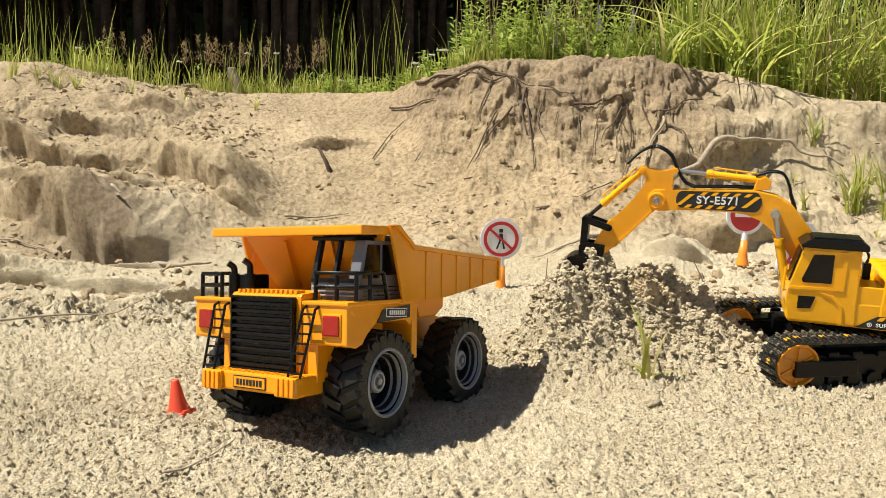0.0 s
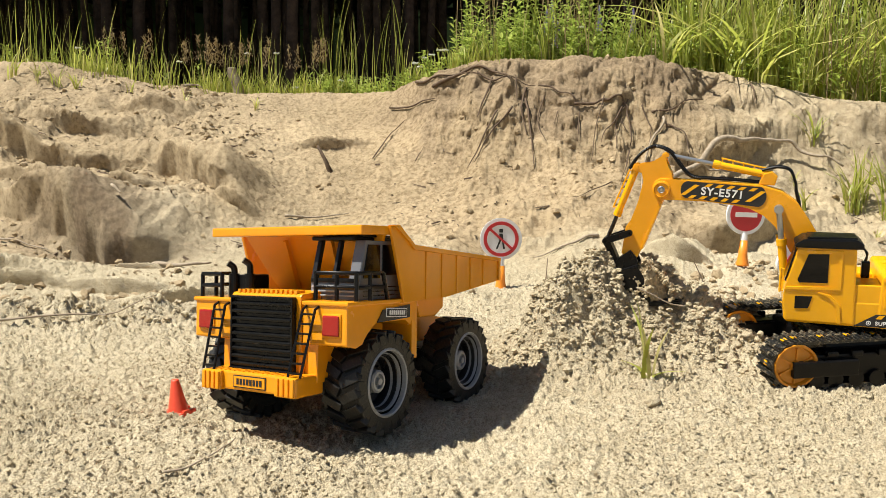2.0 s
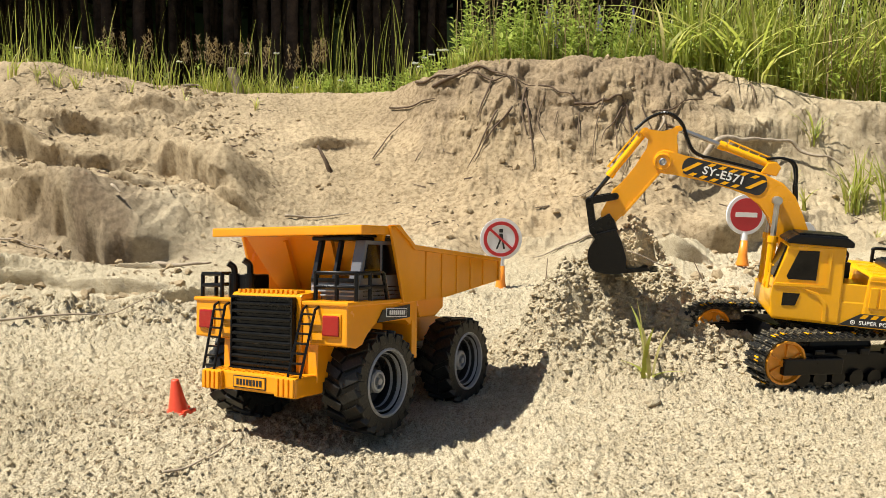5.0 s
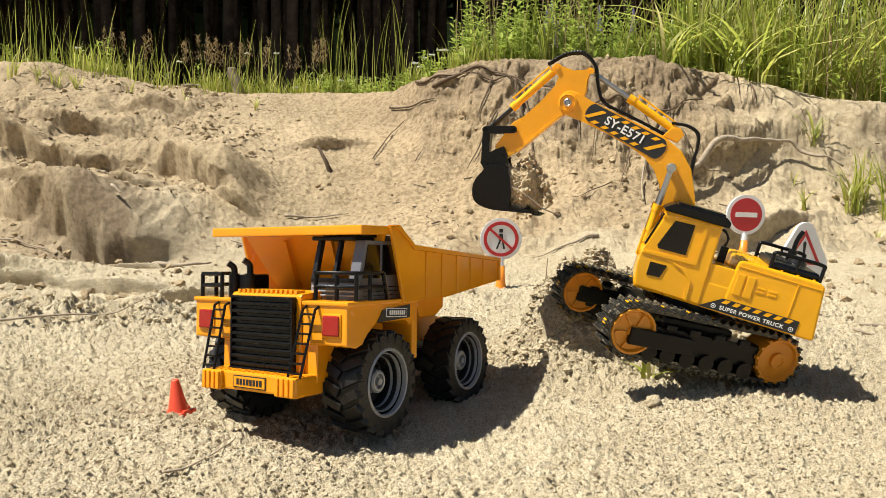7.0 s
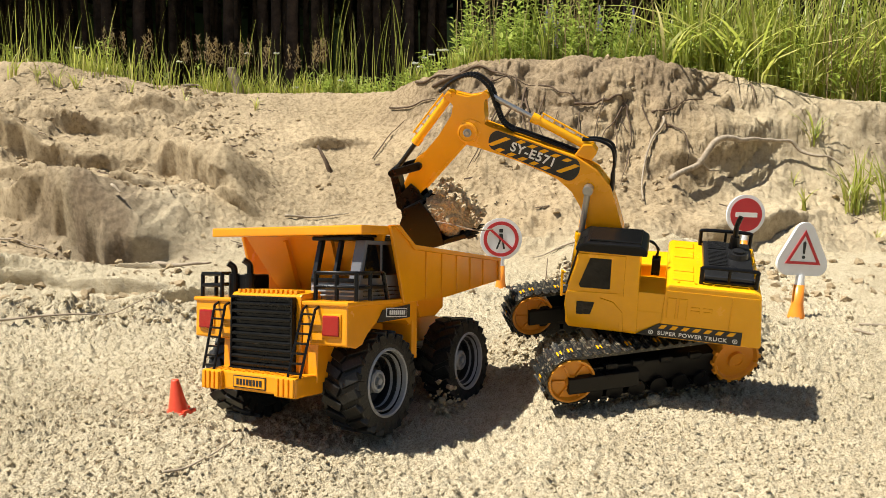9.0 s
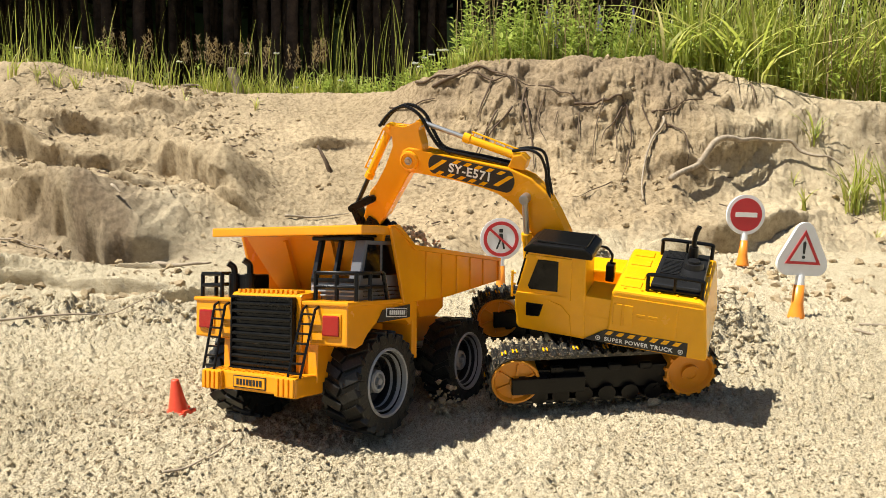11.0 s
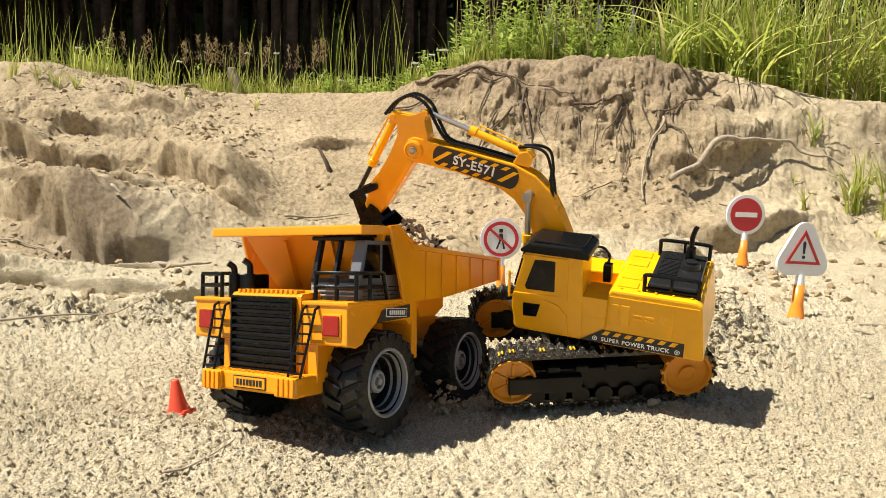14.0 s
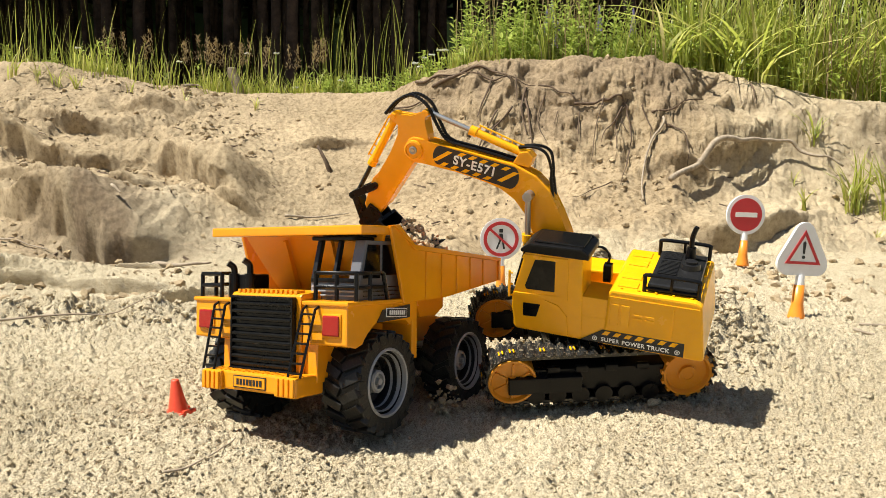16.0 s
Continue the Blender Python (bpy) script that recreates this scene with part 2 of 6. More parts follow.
def fractal(x, y, scale, octaves, seed, gain=0.5):
    total, amp = 0, 1.0
    for o in range(octaves):
        c, s = math.cos(o * 1.3 + 0.4), math.sin(o * 1.3 + 0.4)
        total = total + amp * value_noise((c * x - s * y) * scale + 7.3 * o, (s * x + c * y) * scale - 3.1 * o, seed + o)
        amp, scale = amp * gain, scale * 2.03
    return total


def step(a, b, v):
    t = np.clip((v - a) / (b - a), 0, 1)
    return t * t * (3 - 2 * t)


def mound(x, y, cx, cy, sx, sy, h, turn=0.0):
    c, s = math.cos(radians(turn)), math.sin(radians(turn))
    u, v = (x - cx) * c + (y - cy) * s, -(x - cx) * s + (y - cy) * c
    return h * np.exp(-0.5 * ((u / sx) ** 2 + (v / sy) ** 2))


AZ = (-0.80, -0.603, -0.526, -0.449, -0.372, -0.257, -0.142, -0.065, 0.0, 0.043, 0.086, 0.172, 0.258, 0.345, 0.431, 0.517, 0.603, 0.80)
CREST_Y = (3.45, 3.45, 3.45, 3.45, 3.45, 3.45, 3.42, 3.25, 2.98, 2.84, 2.77, 2.74, 2.74, 2.72, 2.64, 2.54, 2.50, 2.50)
CREST_Z = (0.83, 0.825, 0.825, 0.78, 0.72, 0.69, 0.69, 0.685, 0.725, 0.74, 0.737, 0.735, 0.695, 0.670, 0.620, 0.553, 0.535, 0.53)


def crest_y(a):
    return np.interp(a, AZ, CREST_Y)


def bank(x, y):
    """How far up the pit's bank a place lies: 0 on the floor, 1 at the turf."""
    a = x / np.maximum(y, 0.3)
    foot = 2.02 - 0.18 * step(-0.1, 0.25, a) + 0.12 * step(0.35, 0.6, a) + 0.1 * fractal(x, y, 1.6, 3, 11)
    top = crest_y(a) + 0.04 * fractal(x, y, 2.4, 3, 12) * (1 - step(3.3, 4.0, y))
    return (y - foot) / np.maximum(top - foot, 0.2), a


def ridged(x, y, scale, octaves, seed, gain=0.5):
    """Sharp-creased noise, 0 in the creases and about 1 on the crowns."""
    total, amp, norm = 0, 1.0, 0.0
    for o in range(octaves):
        total, norm = total + amp * np.abs(fractal(x, y, scale, 1, seed + 3 * o)), norm + amp
        amp, scale = amp * gain, scale * 2.1
    return total / norm * 1.6


# broken ledges: place, half width, length of the top behind the edge, height, turn, reach of the lip
LEDGES = (
    (-1.20, 2.25, 0.24, 0.22, 0.100, -17, 0.10), (-0.95, 2.15, 0.13, 0.16, 0.080, -24, 0.10), (-0.88, 2.53, 0.17, 0.26, 0.090, -22, 0.11), (-0.74, 2.43, 0.08, 0.14, 0.050, -36, 0.07),
    (-1.43, 2.93, 0.13, 0.16, 0.065, -6, 0.08), (-1.60, 2.70, 0.22, 0.20, 0.075, -10, 0.09), (-1.16, 2.60, 0.10, 0.12, 0.035, -12, 0.06), (-1.40, 2.46, 0.14, 0.12, 0.045, -20, 0.06),
    (-0.66, 2.33, 0.06, 0.08, 0.030, -20, 0.05), (-1.02, 2.40, 0.09, 0.09, 0.035, -14, 0.06), (-1.20, 3.10, 0.16, 0.14, 0.030, -6, 0.05), (-1.12, 1.82, 0.12, 0.12, 0.045, -18, 0.06), (-0.90, 1.98, 0.12, 0.10, 0.035, -16, 0.05),
    (-0.72, 1.62, 0.10, 0.10, 0.028, -8, 0.05), (-0.52, 1.50, 0.10, 0.10, 0.026, 6, 0.05), (-0.98, 1.68, 0.09, 0.10, 0.030, -12, 0.05), (-0.45, 2.86, 0.08, 0.08, 0.030, 10, 0.05),
    (0.79, 2.10, 0.05, 0.12, 0.055, 14, 0.10), (0.56, 1.80, 0.05, 0.09, 0.050, -24, 0.07), (0.94, 2.16, 0.09, 0.12, 0.050, 10, 0.07),
    (1.02, 2.50, 0.14, 0.12, 0.040, 8, 0.05), (0.78, 2.42, 0.11, 0.12, 0.040, 12, 0.05),
)


def ledges(x, y):
    """What the ledges add to the height, and how far their lips reach out."""
    n1, n2 = value_noise(x * 6, y * 6, 91), fractal(x, y, 4, 4, 92, 0.5)
    rise, out = 0 * x, 0 * x
    for cx, cy, sx, sy, h, turn, reach in LEDGES:
        c, s = math.cos(radians(turn)), math.sin(radians(turn))
        u, v = (x - cx) * c + (y - cy) * s + 0.25 * sx * n1, -(x - cx) * s + (y - cy) * c + 0.22 * sy * n2
        wide = np.exp(-0.5 * (u / sx) ** 2)
        rise = rise + 1.35 * h * wide * step(-0.14 * sy, 0.10 * sy, v) * np.exp(-np.maximum(v, 0) / sy)
        out = out + reach * wide * np.exp(-0.5 * ((v - 0.16 * sy) / (0.12 * sy + 0.012)) ** 2)
    return rise, np.clip(out * 0.95, 0, 0.085)


def height(x, y, fine=True):
    r = np.hypot(x, y)
    z = 0.030 + 0.0 * x
    z = z + 0.012 * step(0.1, 0.7, x) * step(0.7, 1.3, y) + 0.03 * step(1.3, 2.0, y) + mound(x, y, 0.52, 1.02, 0.14, 0.07, 0.018)
    z = z + 0.010 * fractal(x, y, 3.2, 3, 5) * step(0.3, 0.8, r)
    # the trench in which the truck stands, and its rim
    z = z - mound(x, y, -0.06, 0.83, 0.16, 0.10, 0.010, 60) + mound(x, y, -0.30, 0.95, 0.10, 0.05, 0.012, 20) + mound(x, y, -0.195, 0.640, 0.11, 0.028, 0.018, -30)
    wall = x - (0.115 + 0.10 * (y - 0.95)) + 0.018 * fractal(x, y, 16, 3, 17)
    z = z + 0.046 * step(-0.010, 0.012, wall) * np.exp(-np.maximum(wall, 0) / 0.10) * np.exp(-0.5 * ((y - 1.0) / 0.085) ** 2)
    # the dug pile
    rough = 1 + 0.30 * fractal(x, y, 22, 4, 21, 0.62) * step(0.7, 0.9, y)
    z = z + (mound(x, y, 0.235, 1.030, 0.078, 0.050, 0.088) + mound(x, y, 0.160, 0.990, 0.050, 0.050, 0.050) + mound(x, y, 0.36, 1.04, 0.07, 0.06, 0.050)) * rough
    # ridge of turned sand on the open floor, and low waves
    z = z + mound(x, y, -0.66, 1.24, 0.20, 0.05, 0.042, 4) * (1 + 0.6 * fractal(x, y, 14, 3, 22))
    z = z + mound(x, y, 0.60, 1.78, 0.12, 0.10, 0.035) * (1 + 0.8 * fractal(x, y, 9, 3, 23))
    # the bank
    b, a = bank(x, y)
    t = np.clip(b, 0, 1)
    steep = step(-0.10, 0.05, a)
    prof = t * (0.75 + 0.25 * t) * (1 - steep) + steep * (0.60 * t ** 1.25 + 0.40 * step(0.66, 0.99, t) ** 0.85)
    z = z + (np.interp(a, AZ, CREST_Z) - 0.06) * prof
    slope = step(0.02, 0.2, b) * (1 - step(0.90, 1.05, b))
    calm = step(-0.36, -0.26, a) * (1 - step(0.00, 0.08, a))
    z = z + slope * (1 - 0.7 * calm) * (0.035 * fractal(x, y, 2.6, 4, 31) + 0.024 * fractal(x, y, 7.0, 4, 33, 0.52) - 0.015)
    z = z - mound(x, y, -0.93, 2.08, 0.12, 0.06, 0.10, -20) - mound(x, y, -1.25, 2.17, 0.20, 0.05, 0.05, -17) - mound(x, y, 0.79, 2.04, 0.06, 0.035, 0.05) - mound(x, y, -0.50, 2.25, 0.30, 0.20, 0.03)
    z = z + ledges(x, y)[0]
    # gullies down the broken face under the turf
    crag = step(0.45, 0.72, b) * (1 - step(0.97, 1.06, b)) * step(-0.09, 0.0, a) * (1 - 0.7 * step(0.40, 0.50, a))
    wx = x + 0.06 * fractal(x, y, 4, 2, 75)
    z = z + crag * (0.030 * fractal(x, y, 5.0, 3, 71, 0.5) - 0.022 * (1 - ridged(wx * 1.3, y * 0.7, 6.0, 3, 72)) + 0.012)
    z = z + 0.05 * fractal(x, y, 0.6, 3, 41) * step(1.05, 1.6, b)
    if fine:
        near = 1 - step(1.5, 2.6, r)
        patch = step(-0.35, 0.45, fractal(x, y, 4, 2, 52))
        clump = np.abs(fractal(x, y, 88, 3, 51, 0.66))
        z = z + near * (0.0062 * clump * (0.40 + 0.6 * patch) + 0.0030 * fractal(x, y, 170, 2, 53) + (0.0010 + 0.0016 * patch) * np.abs(fractal(x, y, 360, 2, 57, 0.7)))
        broken = slope * (1 - 0.75 * calm) * (0.35 + 0.65 * step(-0.25, 0.35, fractal(x, y, 2.7, 3, 58)))
        z = z + (1 - near) * broken * ((0.022 - 0.010 * step(-0.1, 0.05, a)) * ridged(x, y, 9, 4, 54, 0.5) + 0.016 * ridged(x, y, 24, 3, 60, 0.6) + 0.005 * fractal(x, y, 75, 2, 55, 0.7))
        z = z + (1 - near) * step(-0.2, 0.1, b) * (0.006 * np.abs(fractal(x, y, 45, 3, 59, 0.65)))
        heap = mound(x, y, 0.25, 1.0, 0.13, 0.075, 1.0) + mound(x, y, -0.66, 1.24, 0.22, 0.05, 0.9) + mound(x, y, -1.05, 1.75, 0.22, 0.12, 0.8)
        z = z + np.clip(heap, 0, 1) * (0.016 * np.abs(fractal(x, y, 48, 3, 56, 0.6)) - 0.004)
    return z


def overhang(x, y, z):
    """How far the broken edges lean out over the ground below them."""
    out = ledges(x, y)[1]
    b, a = bank(x, y)
    crag = step(0.55, 0.80, b) * (1 - step(0.99, 1.06, b)) * step(-0.09, 0.0, a) * (1 - 0.6 * step(0.40, 0.50, a))
    lip = crag * (0.045 * step(0.84, 0.93, b) * (0.6 + 0.6 * fractal(x, y, 5, 2, 95)) + 0.034 * (ridged(x + 0.05 * fractal(x, z, 5, 2, 94), z * 1.3, 13, 4, 93, 0.6) - 0.3))
    return out + np.clip(lip, -0.02, 0.08)


def h1(x, y):
    return float(height(np.array([x]), np.array([y]), False)[0])


def on_bank(x, y):
    """The place on the finished surface that belongs to a place of the plan."""
    xa, ya = np.array([x]), np.array([y])
    z = height(xa, ya)
    return x, y - float(overhang(xa, ya, z)[0]), float(z[0])


def build_ground():
    mid = math.pi / 2
    dense = np.linspace(mid - 0.62, mid + 0.62, 800)
    rest = np.linspace(mid + 0.62, mid - 0.62 + 2 * math.pi, 60)[1:-1]
    ang = np.concatenate([dense, rest])
    rad = np.concatenate([np.geomspace(0.05, 0.44, 12)[:-1], np.geomspace(0.44, 4.2, 720), np.geomspace(4.2, 400, 40)[1:]])
    A, R = np.meshgrid(ang, rad)
    X, Y = R * np.cos(A), R * np.sin(A)
    Z = height(X, Y)
    b, a = bank(X, Y)
    soil_shade = step(0.70, 1.0, b + 0.20 * fractal(X, Y, 7, 3, 61)) * (0.12 + 0.55 * step(-0.12, 0.0, a) * (1 - step(0.30, 0.44, a)))
    soil_shade = np.maximum(soil_shade, step(3.3, 4.3, R) * step(0.98, 1.12, b))
    # damp hollow below the left ledges, their shade painted in with it
    soil_shade = np.clip(np.maximum(soil_shade, mound(X, Y, -0.98, 2.13, 0.20, 0.10, 0.85, -20) * (0.55 + 0.6 * step(-0.5, 0.4, fractal(X, Y, 9, 3, 64)))), 0, 1)
    n, k = A.shape
    idx = np.arange(n * k).reshape(n, k)
    nxt = np.roll(idx, -1, axis=1)
    faces = np.stack([idx[:-1], nxt[:-1], nxt[1:], idx[1:]], -1).reshape(-1, 4)
    me = bpy.data.meshes.new("ground")
    verts = np.stack([X, Y - overhang(X, Y, Z), Z], -1).reshape(-1, 3)
    verts = np.vstack([verts, [[0, 0, 0.03]]])
    me.from_pydata(verts.tolist(), [], faces.tolist() + [[n * k, int(idx[0, (j + 1) % k]), int(idx[0, j])] for j in range(k)])
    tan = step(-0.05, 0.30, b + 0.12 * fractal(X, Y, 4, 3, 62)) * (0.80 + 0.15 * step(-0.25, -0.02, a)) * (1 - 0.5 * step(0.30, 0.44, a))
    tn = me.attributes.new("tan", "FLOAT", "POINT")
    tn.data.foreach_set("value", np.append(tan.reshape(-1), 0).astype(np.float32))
    at = me.attributes.new("soil_shade", "FLOAT", "POINT")
    at.data.foreach_set("value", np.append(soil_shade.reshape(-1), 0).astype(np.float32))
    me.update()
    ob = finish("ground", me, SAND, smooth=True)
    tagged(ob, "pale dry sand floor and bank of a pit", "ground", kind="structure")


build_ground()


# ---- the toy dump truck ----
TRUCK = pose(-0.1366, 0.7343, 0.0336, 2.78, -5.43, -120.55)


LUGS = {}


def lug_mesh(w, s):
    """One tread block with its shoulder, shared by all the lugs of that side."""
    if (w, s) not in LUGS:
        h = w / 2
        bm = bmesh.new()
        box(bm, -0.0044, 0.0044, -h * 0.50, h * 0.50, -0.003, 0.0030, 0.0006, Matrix.Translation((0, s * h * 0.50, 0.0468)) @ Matrix.Rotation(s * 0.45, 4, "Z"))
        box(bm, -0.0040, 0.0040, -h * 0.13, h * 0.07, -0.006, 0.0038, 0.0006, Matrix.Rotation(0.09, 4, "Y") @ Matrix.Translation((0, s * h * 0.94, 0.0432)))
        me = bpy.data.meshes.new("lug")
        bm.to_mesh(me)
        bm.free()
        me.materials.append(RUBBER)
        LUGS[(w, s)] = me
    return LUGS[(w, s)]


def wheel(parent, x, y, z, w):
    """A fat tyre with staggered lugs on a deep stepped rim; its outer face looks to +y."""
    r = 0.0492
    m = Matrix.Translation((x, y, z)) @ (Matrix.Rotation(math.pi, 4, "Z") if y < 0 else Matrix.Identity(4))
    bm = bmesh.new()
    h = w / 2
    lathe(bm, [(0.030, -h), (0.036, -h), (0.0435, -h * 0.98), (0.0462, -h * 0.8), (0.0468, 0), (0.0462, h * 0.8), (0.0435, h * 0.98), (0.036, h), (0.0325, h * 0.97), (0.0325, h * 0.6), (0.030, -h)], 48)
    tyre = part("wheel", bm, RUBBER, parent, "black rubber tyre with chunky tread", m)
    for k in range(20):
        for s in (-1, 1):
            a = 2 * math.pi * (k + (0.5 if s > 0 else 0)) / 20
            o = new("lug", lug_mesh(w, s))
            o.parent = tyre
            o.matrix_basis = Matrix.Rotation(a, 4, "Y")
    bm = bmesh.new()
    lathe(bm, [(0.0290, h * 0.70), (0.0262, h * 0.60), (0.0258, h * 0.35), (0.0240, h * 0.30), (0.0225, h * -0.1), (0.0135, -h * 0.15), (0.0120, h * 0.1), (0.0, h * 0.1)], 40)
    for k in range(8):
        a = 2 * math.pi * k / 8
        rod(bm, (0.0175 * math.cos(a), h * -0.14, 0.0175 * math.sin(a)), (0.0175 * math.cos(a), h * 0.06, 0.0175 * math.sin(a)), 0.0013, n=6)
    part("rim", bm, DARKG, tyre, "deep dark grey rim dish", None)
    for r0, r1, y0, y1 in ((0.0302, 0.0334, 0.80, 1.06), (0.0268, 0.0286, 0.58, 0.80), (0.0242, 0.0252, 0.28, 0.44)):
        bm = bmesh.new()
        lathe(bm, [(r0, h * y0), (r0 + 0.0004, h * (y1 - 0.04)), ((r0 + r1) / 2, h * y1), (r1 - 0.0002, h * (y1 - 0.06)), (r1, h * y0), (r0, h * y0)], 40)
        part("rim_ring", bm, RIMM, tyre, "shiny grey rim ring", None)
    bm = bmesh.new()
    lathe(bm, [(0.0115, h * 0.08), (0.0112, h * 0.42), (0.0095, h * 0.5), (0.0072, h * 0.5), (0.0068, h * 0.3), (0.0035, h * 0.3), (0.0033, h * 0.55), (0, h * 0.55)], 20)
    part("hub", bm, RIMM, tyre, "", None)
    return tyre


def logo_plate(parent, m, w, h, ink, paper):
    """A maker's plate: a rounded frame with a row of bars in place of its lettering."""
    bm = bmesh.new()
    box(bm, -w / 2, w / 2, -h / 2, h / 2, 0, 0.0006, 0.0002)
    plate = part("logo_plate", bm, ink, parent, "maker's plate with a framed row of marks", m)
    bm = bmesh.new()
    box(bm, -w / 2 + 0.0012, w / 2 - 0.0012, -h / 2 + 0.001, h / 2 - 0.001, 0.0004, 0.001)
    inner = part("plate_field", bm, paper, plate)
    bm = bmesh.new()
    n = 8
    for k in range(n):
        x = -w / 2 + 0.004 + (w - 0.008) * (k + 0.5) / n
        box(bm, x - w * 0.034, x + w * 0.034, -h * 0.24, h * 0.24, 0.0009, 0.0014)
    part("plate_marks", bm, ink, plate)


def railing(parent, pts, z0, heights, posts, slant=0.0):
    """Guard rail on a deck: bent bars on single posts."""
    for hgt in heights:
        bm = bmesh.new()
        line = [Vector((*p, z0 + hgt)) for p in pts]
        tube(bm, [q for a, b in zip(line, line[1:]) for q in (a, a.lerp(b, 0.94))] + [line[-1]], 0.0020, 8)
        part("guard_rail", bm, BLACK, parent, "black plastic guard rail", None, True)
    for k, p in enumerate(posts):
        bm = bmesh.new()
        rod(bm, (p[0] - (slant if k == 0 else 0), p[1], z0), (*p, z0 + max(heights)), 0.0021, n=8)
        part("rail_post", bm, BLACK, parent)


def dump_truck():
    t = thing("dump_truck", "orange-yellow plastic toy dump truck parked on sand", "toy truck", TRUCK)
    bm = bmesh.new()
    box(bm, -0.215, 0.055, -0.028, 0.028, 0.042, 0.074, 0.003)
    box(bm, -0.19, -0.145, -0.05, 0.05, 0.036, 0.062, 0.006)
    box(bm, -0.018, 0.018, -0.06, 0.06, 0.038, 0.058, 0.004)
    part("chassis", bm, DARKG, t, "dark grey plastic chassis")
    bm = bmesh.new()
    prism(bm, [(-0.21, 0.07), (-0.06, 0.07), (-0.06, 0.10), (-0.12, 0.112), (-0.21, 0.095)], -0.034, 0.034, 0.002)
    part("rear_frame", bm, YEL_T, t)
    for y in (0.0765, -0.0765):
        wheel(t, 0.0, y, 0.0480, 0.042)
    for y in (0.0765, -0.0765):
        wheel(t, -0.1675, y, 0.0500, 0.036)
    # bumper
    bm = bmesh.new()
    box(bm, 0.050, 0.0845, -0.044, 0.044, 0.0425, 0.0600, 0.002)
    for s in (-1, 1):
        box(bm, 0.050, 0.0885, s * 0.034, s * 0.0590, 0.0415, 0.0600, 0.0022)
        for k in range(4):
            y = s * (0.0375 + 0.0060 * k)
            box(bm, 0.086, 0.0902, y - 0.0021, y + 0.0021, 0.0425, 0.0590, 0.0010)
    bumper = part("bumper", bm, YEL_T, t, "yellow ribbed front bumper")
    for k in range(15):
        bm = bmesh.new()
        y = -0.042 + 0.006 * k
        box(bm, 0.062, 0.0830, y - 0.0018, y + 0.0018, 0.0595, 0.0608)
        part("tread_rib", bm, YEL_T, bumper)
    logo_plate(t, Matrix.Translation((0.0846, 0, 0.0512)) @ Euler((radians(90), 0, radians(90))).to_matrix().to_4x4(), 0.041, 0.0115, INK, YEL_T)
    # hood and grille
    bm = bmesh.new()
    prism(bm, [(0.0655, 0.058), (0.0655, 0.131), (0.063, 0.1335), (0.03, 0.136), (0.03, 0.058)], -0.0445, 0.0445, 0.0018)
    for k in range(13):
        y = -0.036 + 0.006 * k
        box(bm, 0.052, 0.064, y - 0.0017, y + 0.0017, 0.132, 0.1365, 0.0005)
    part("hood", bm, YEL_T, t, "yellow hood with a row of vent ribs")
    bm = bmesh.new()
    box(bm, 0.062, 0.0685, -0.039, 0.039, 0.061, 0.130, 0.001)
    for s in (-1, 1):
        box(bm, 0.066, 0.0720, s * 0.0375, s * 0.0395, 0.061, 0.130, 0.0006)
    box(bm, 0.066, 0.0720, -0.0395, 0.0395, 0.1285, 0.1305, 0.0006)
    box(bm, 0.068, 0.0728, -0.0395, 0.0395, 0.0605, 0.0625, 0.0006)
    grille = part("grille", bm, BLACK, t, "black plastic radiator grille")
    for k in range(9):
        bm = bmesh.new()
        z = 0.0655 + 0.0072 * k
        prism(bm, [(0.0680, z - 0.0024), (0.0718, z - 0.0016), (0.0722, z + 0.0010), (0.0680, z + 0.0026)], -0.0372, 0.0372, 0.0005)
        part("slat", bm, BLACK, grille)
    # fenders with deck and lamp housing
    for s in (1, -1):
        bm = bmesh.new()
        ys = sorted((s * 0.0455, s * 0.0965))
        prism(bm, [(0.0640, 0.126), (0.0640, 0.088), (0.050, 0.085), (0.040, 0.0880), (0.034, 0.0985), (0.020, 0.1080), (-0.030, 0.1080), (-0.040, 0.1000), (-0.0420, 0.1080), (-0.052, 0.1085), (-0.052, 0.126)], *ys, 0.0015)
        box(bm, -0.050, 0.0655, s * 0.045, s * 0.0985, 0.1235, 0.1275, 0.0012)
        box(bm, -0.052, -0.042, s * 0.060, s * 0.0965, 0.066, 0.110, 0.0012)
        box(bm, 0.020, 0.060, s * 0.0445, s * 0.0600, 0.052, 0.09, 0.001)
        f = part("fender", bm, YEL_T, t, "yellow fender with lamp housing")
        bm = bmesh.new()
        box(bm, 0.0630, 0.0672, s * 0.0705, s * 0.0890, 0.0965, 0.1150, 0.0016)
        part("lamp", bm, LAMP, f, "red rounded square lamp")
        bm = bmesh.new()
        box(bm, 0.0630, 0.0655, s * 0.0690, s * 0.0905, 0.0950, 0.1165, 0.0010)
        part("lamp_frame", bm, YEL_T, f)
        # ladder
        bm = bmesh.new()
        lo, hi = Vector((0.0850, s * 0.0540, 0.0600)), Vector((0.0690, s * 0.0570, 0.1200))
        for d in (-0.0072, 0.0072):
            e = Vector((0, d, 0))
            rod(bm, lo + e, hi + e, 0.0013, n=6)
            rod(bm, hi + e, hi + e + Vector((-0.006, 0, 0.003)), 0.0013, n=6)
        for k in range(7):
            c = lo.lerp(hi, 0.06 + 0.145 * k)
            box(bm, c.x - 0.0013, c.x + 0.0013, c.y - 0.0072, c.y + 0.0072, c.z - 0.0009, c.z + 0.0009)
        part("ladder", bm, BLACK, t, "black plastic ladder")
    bm = bmesh.new()
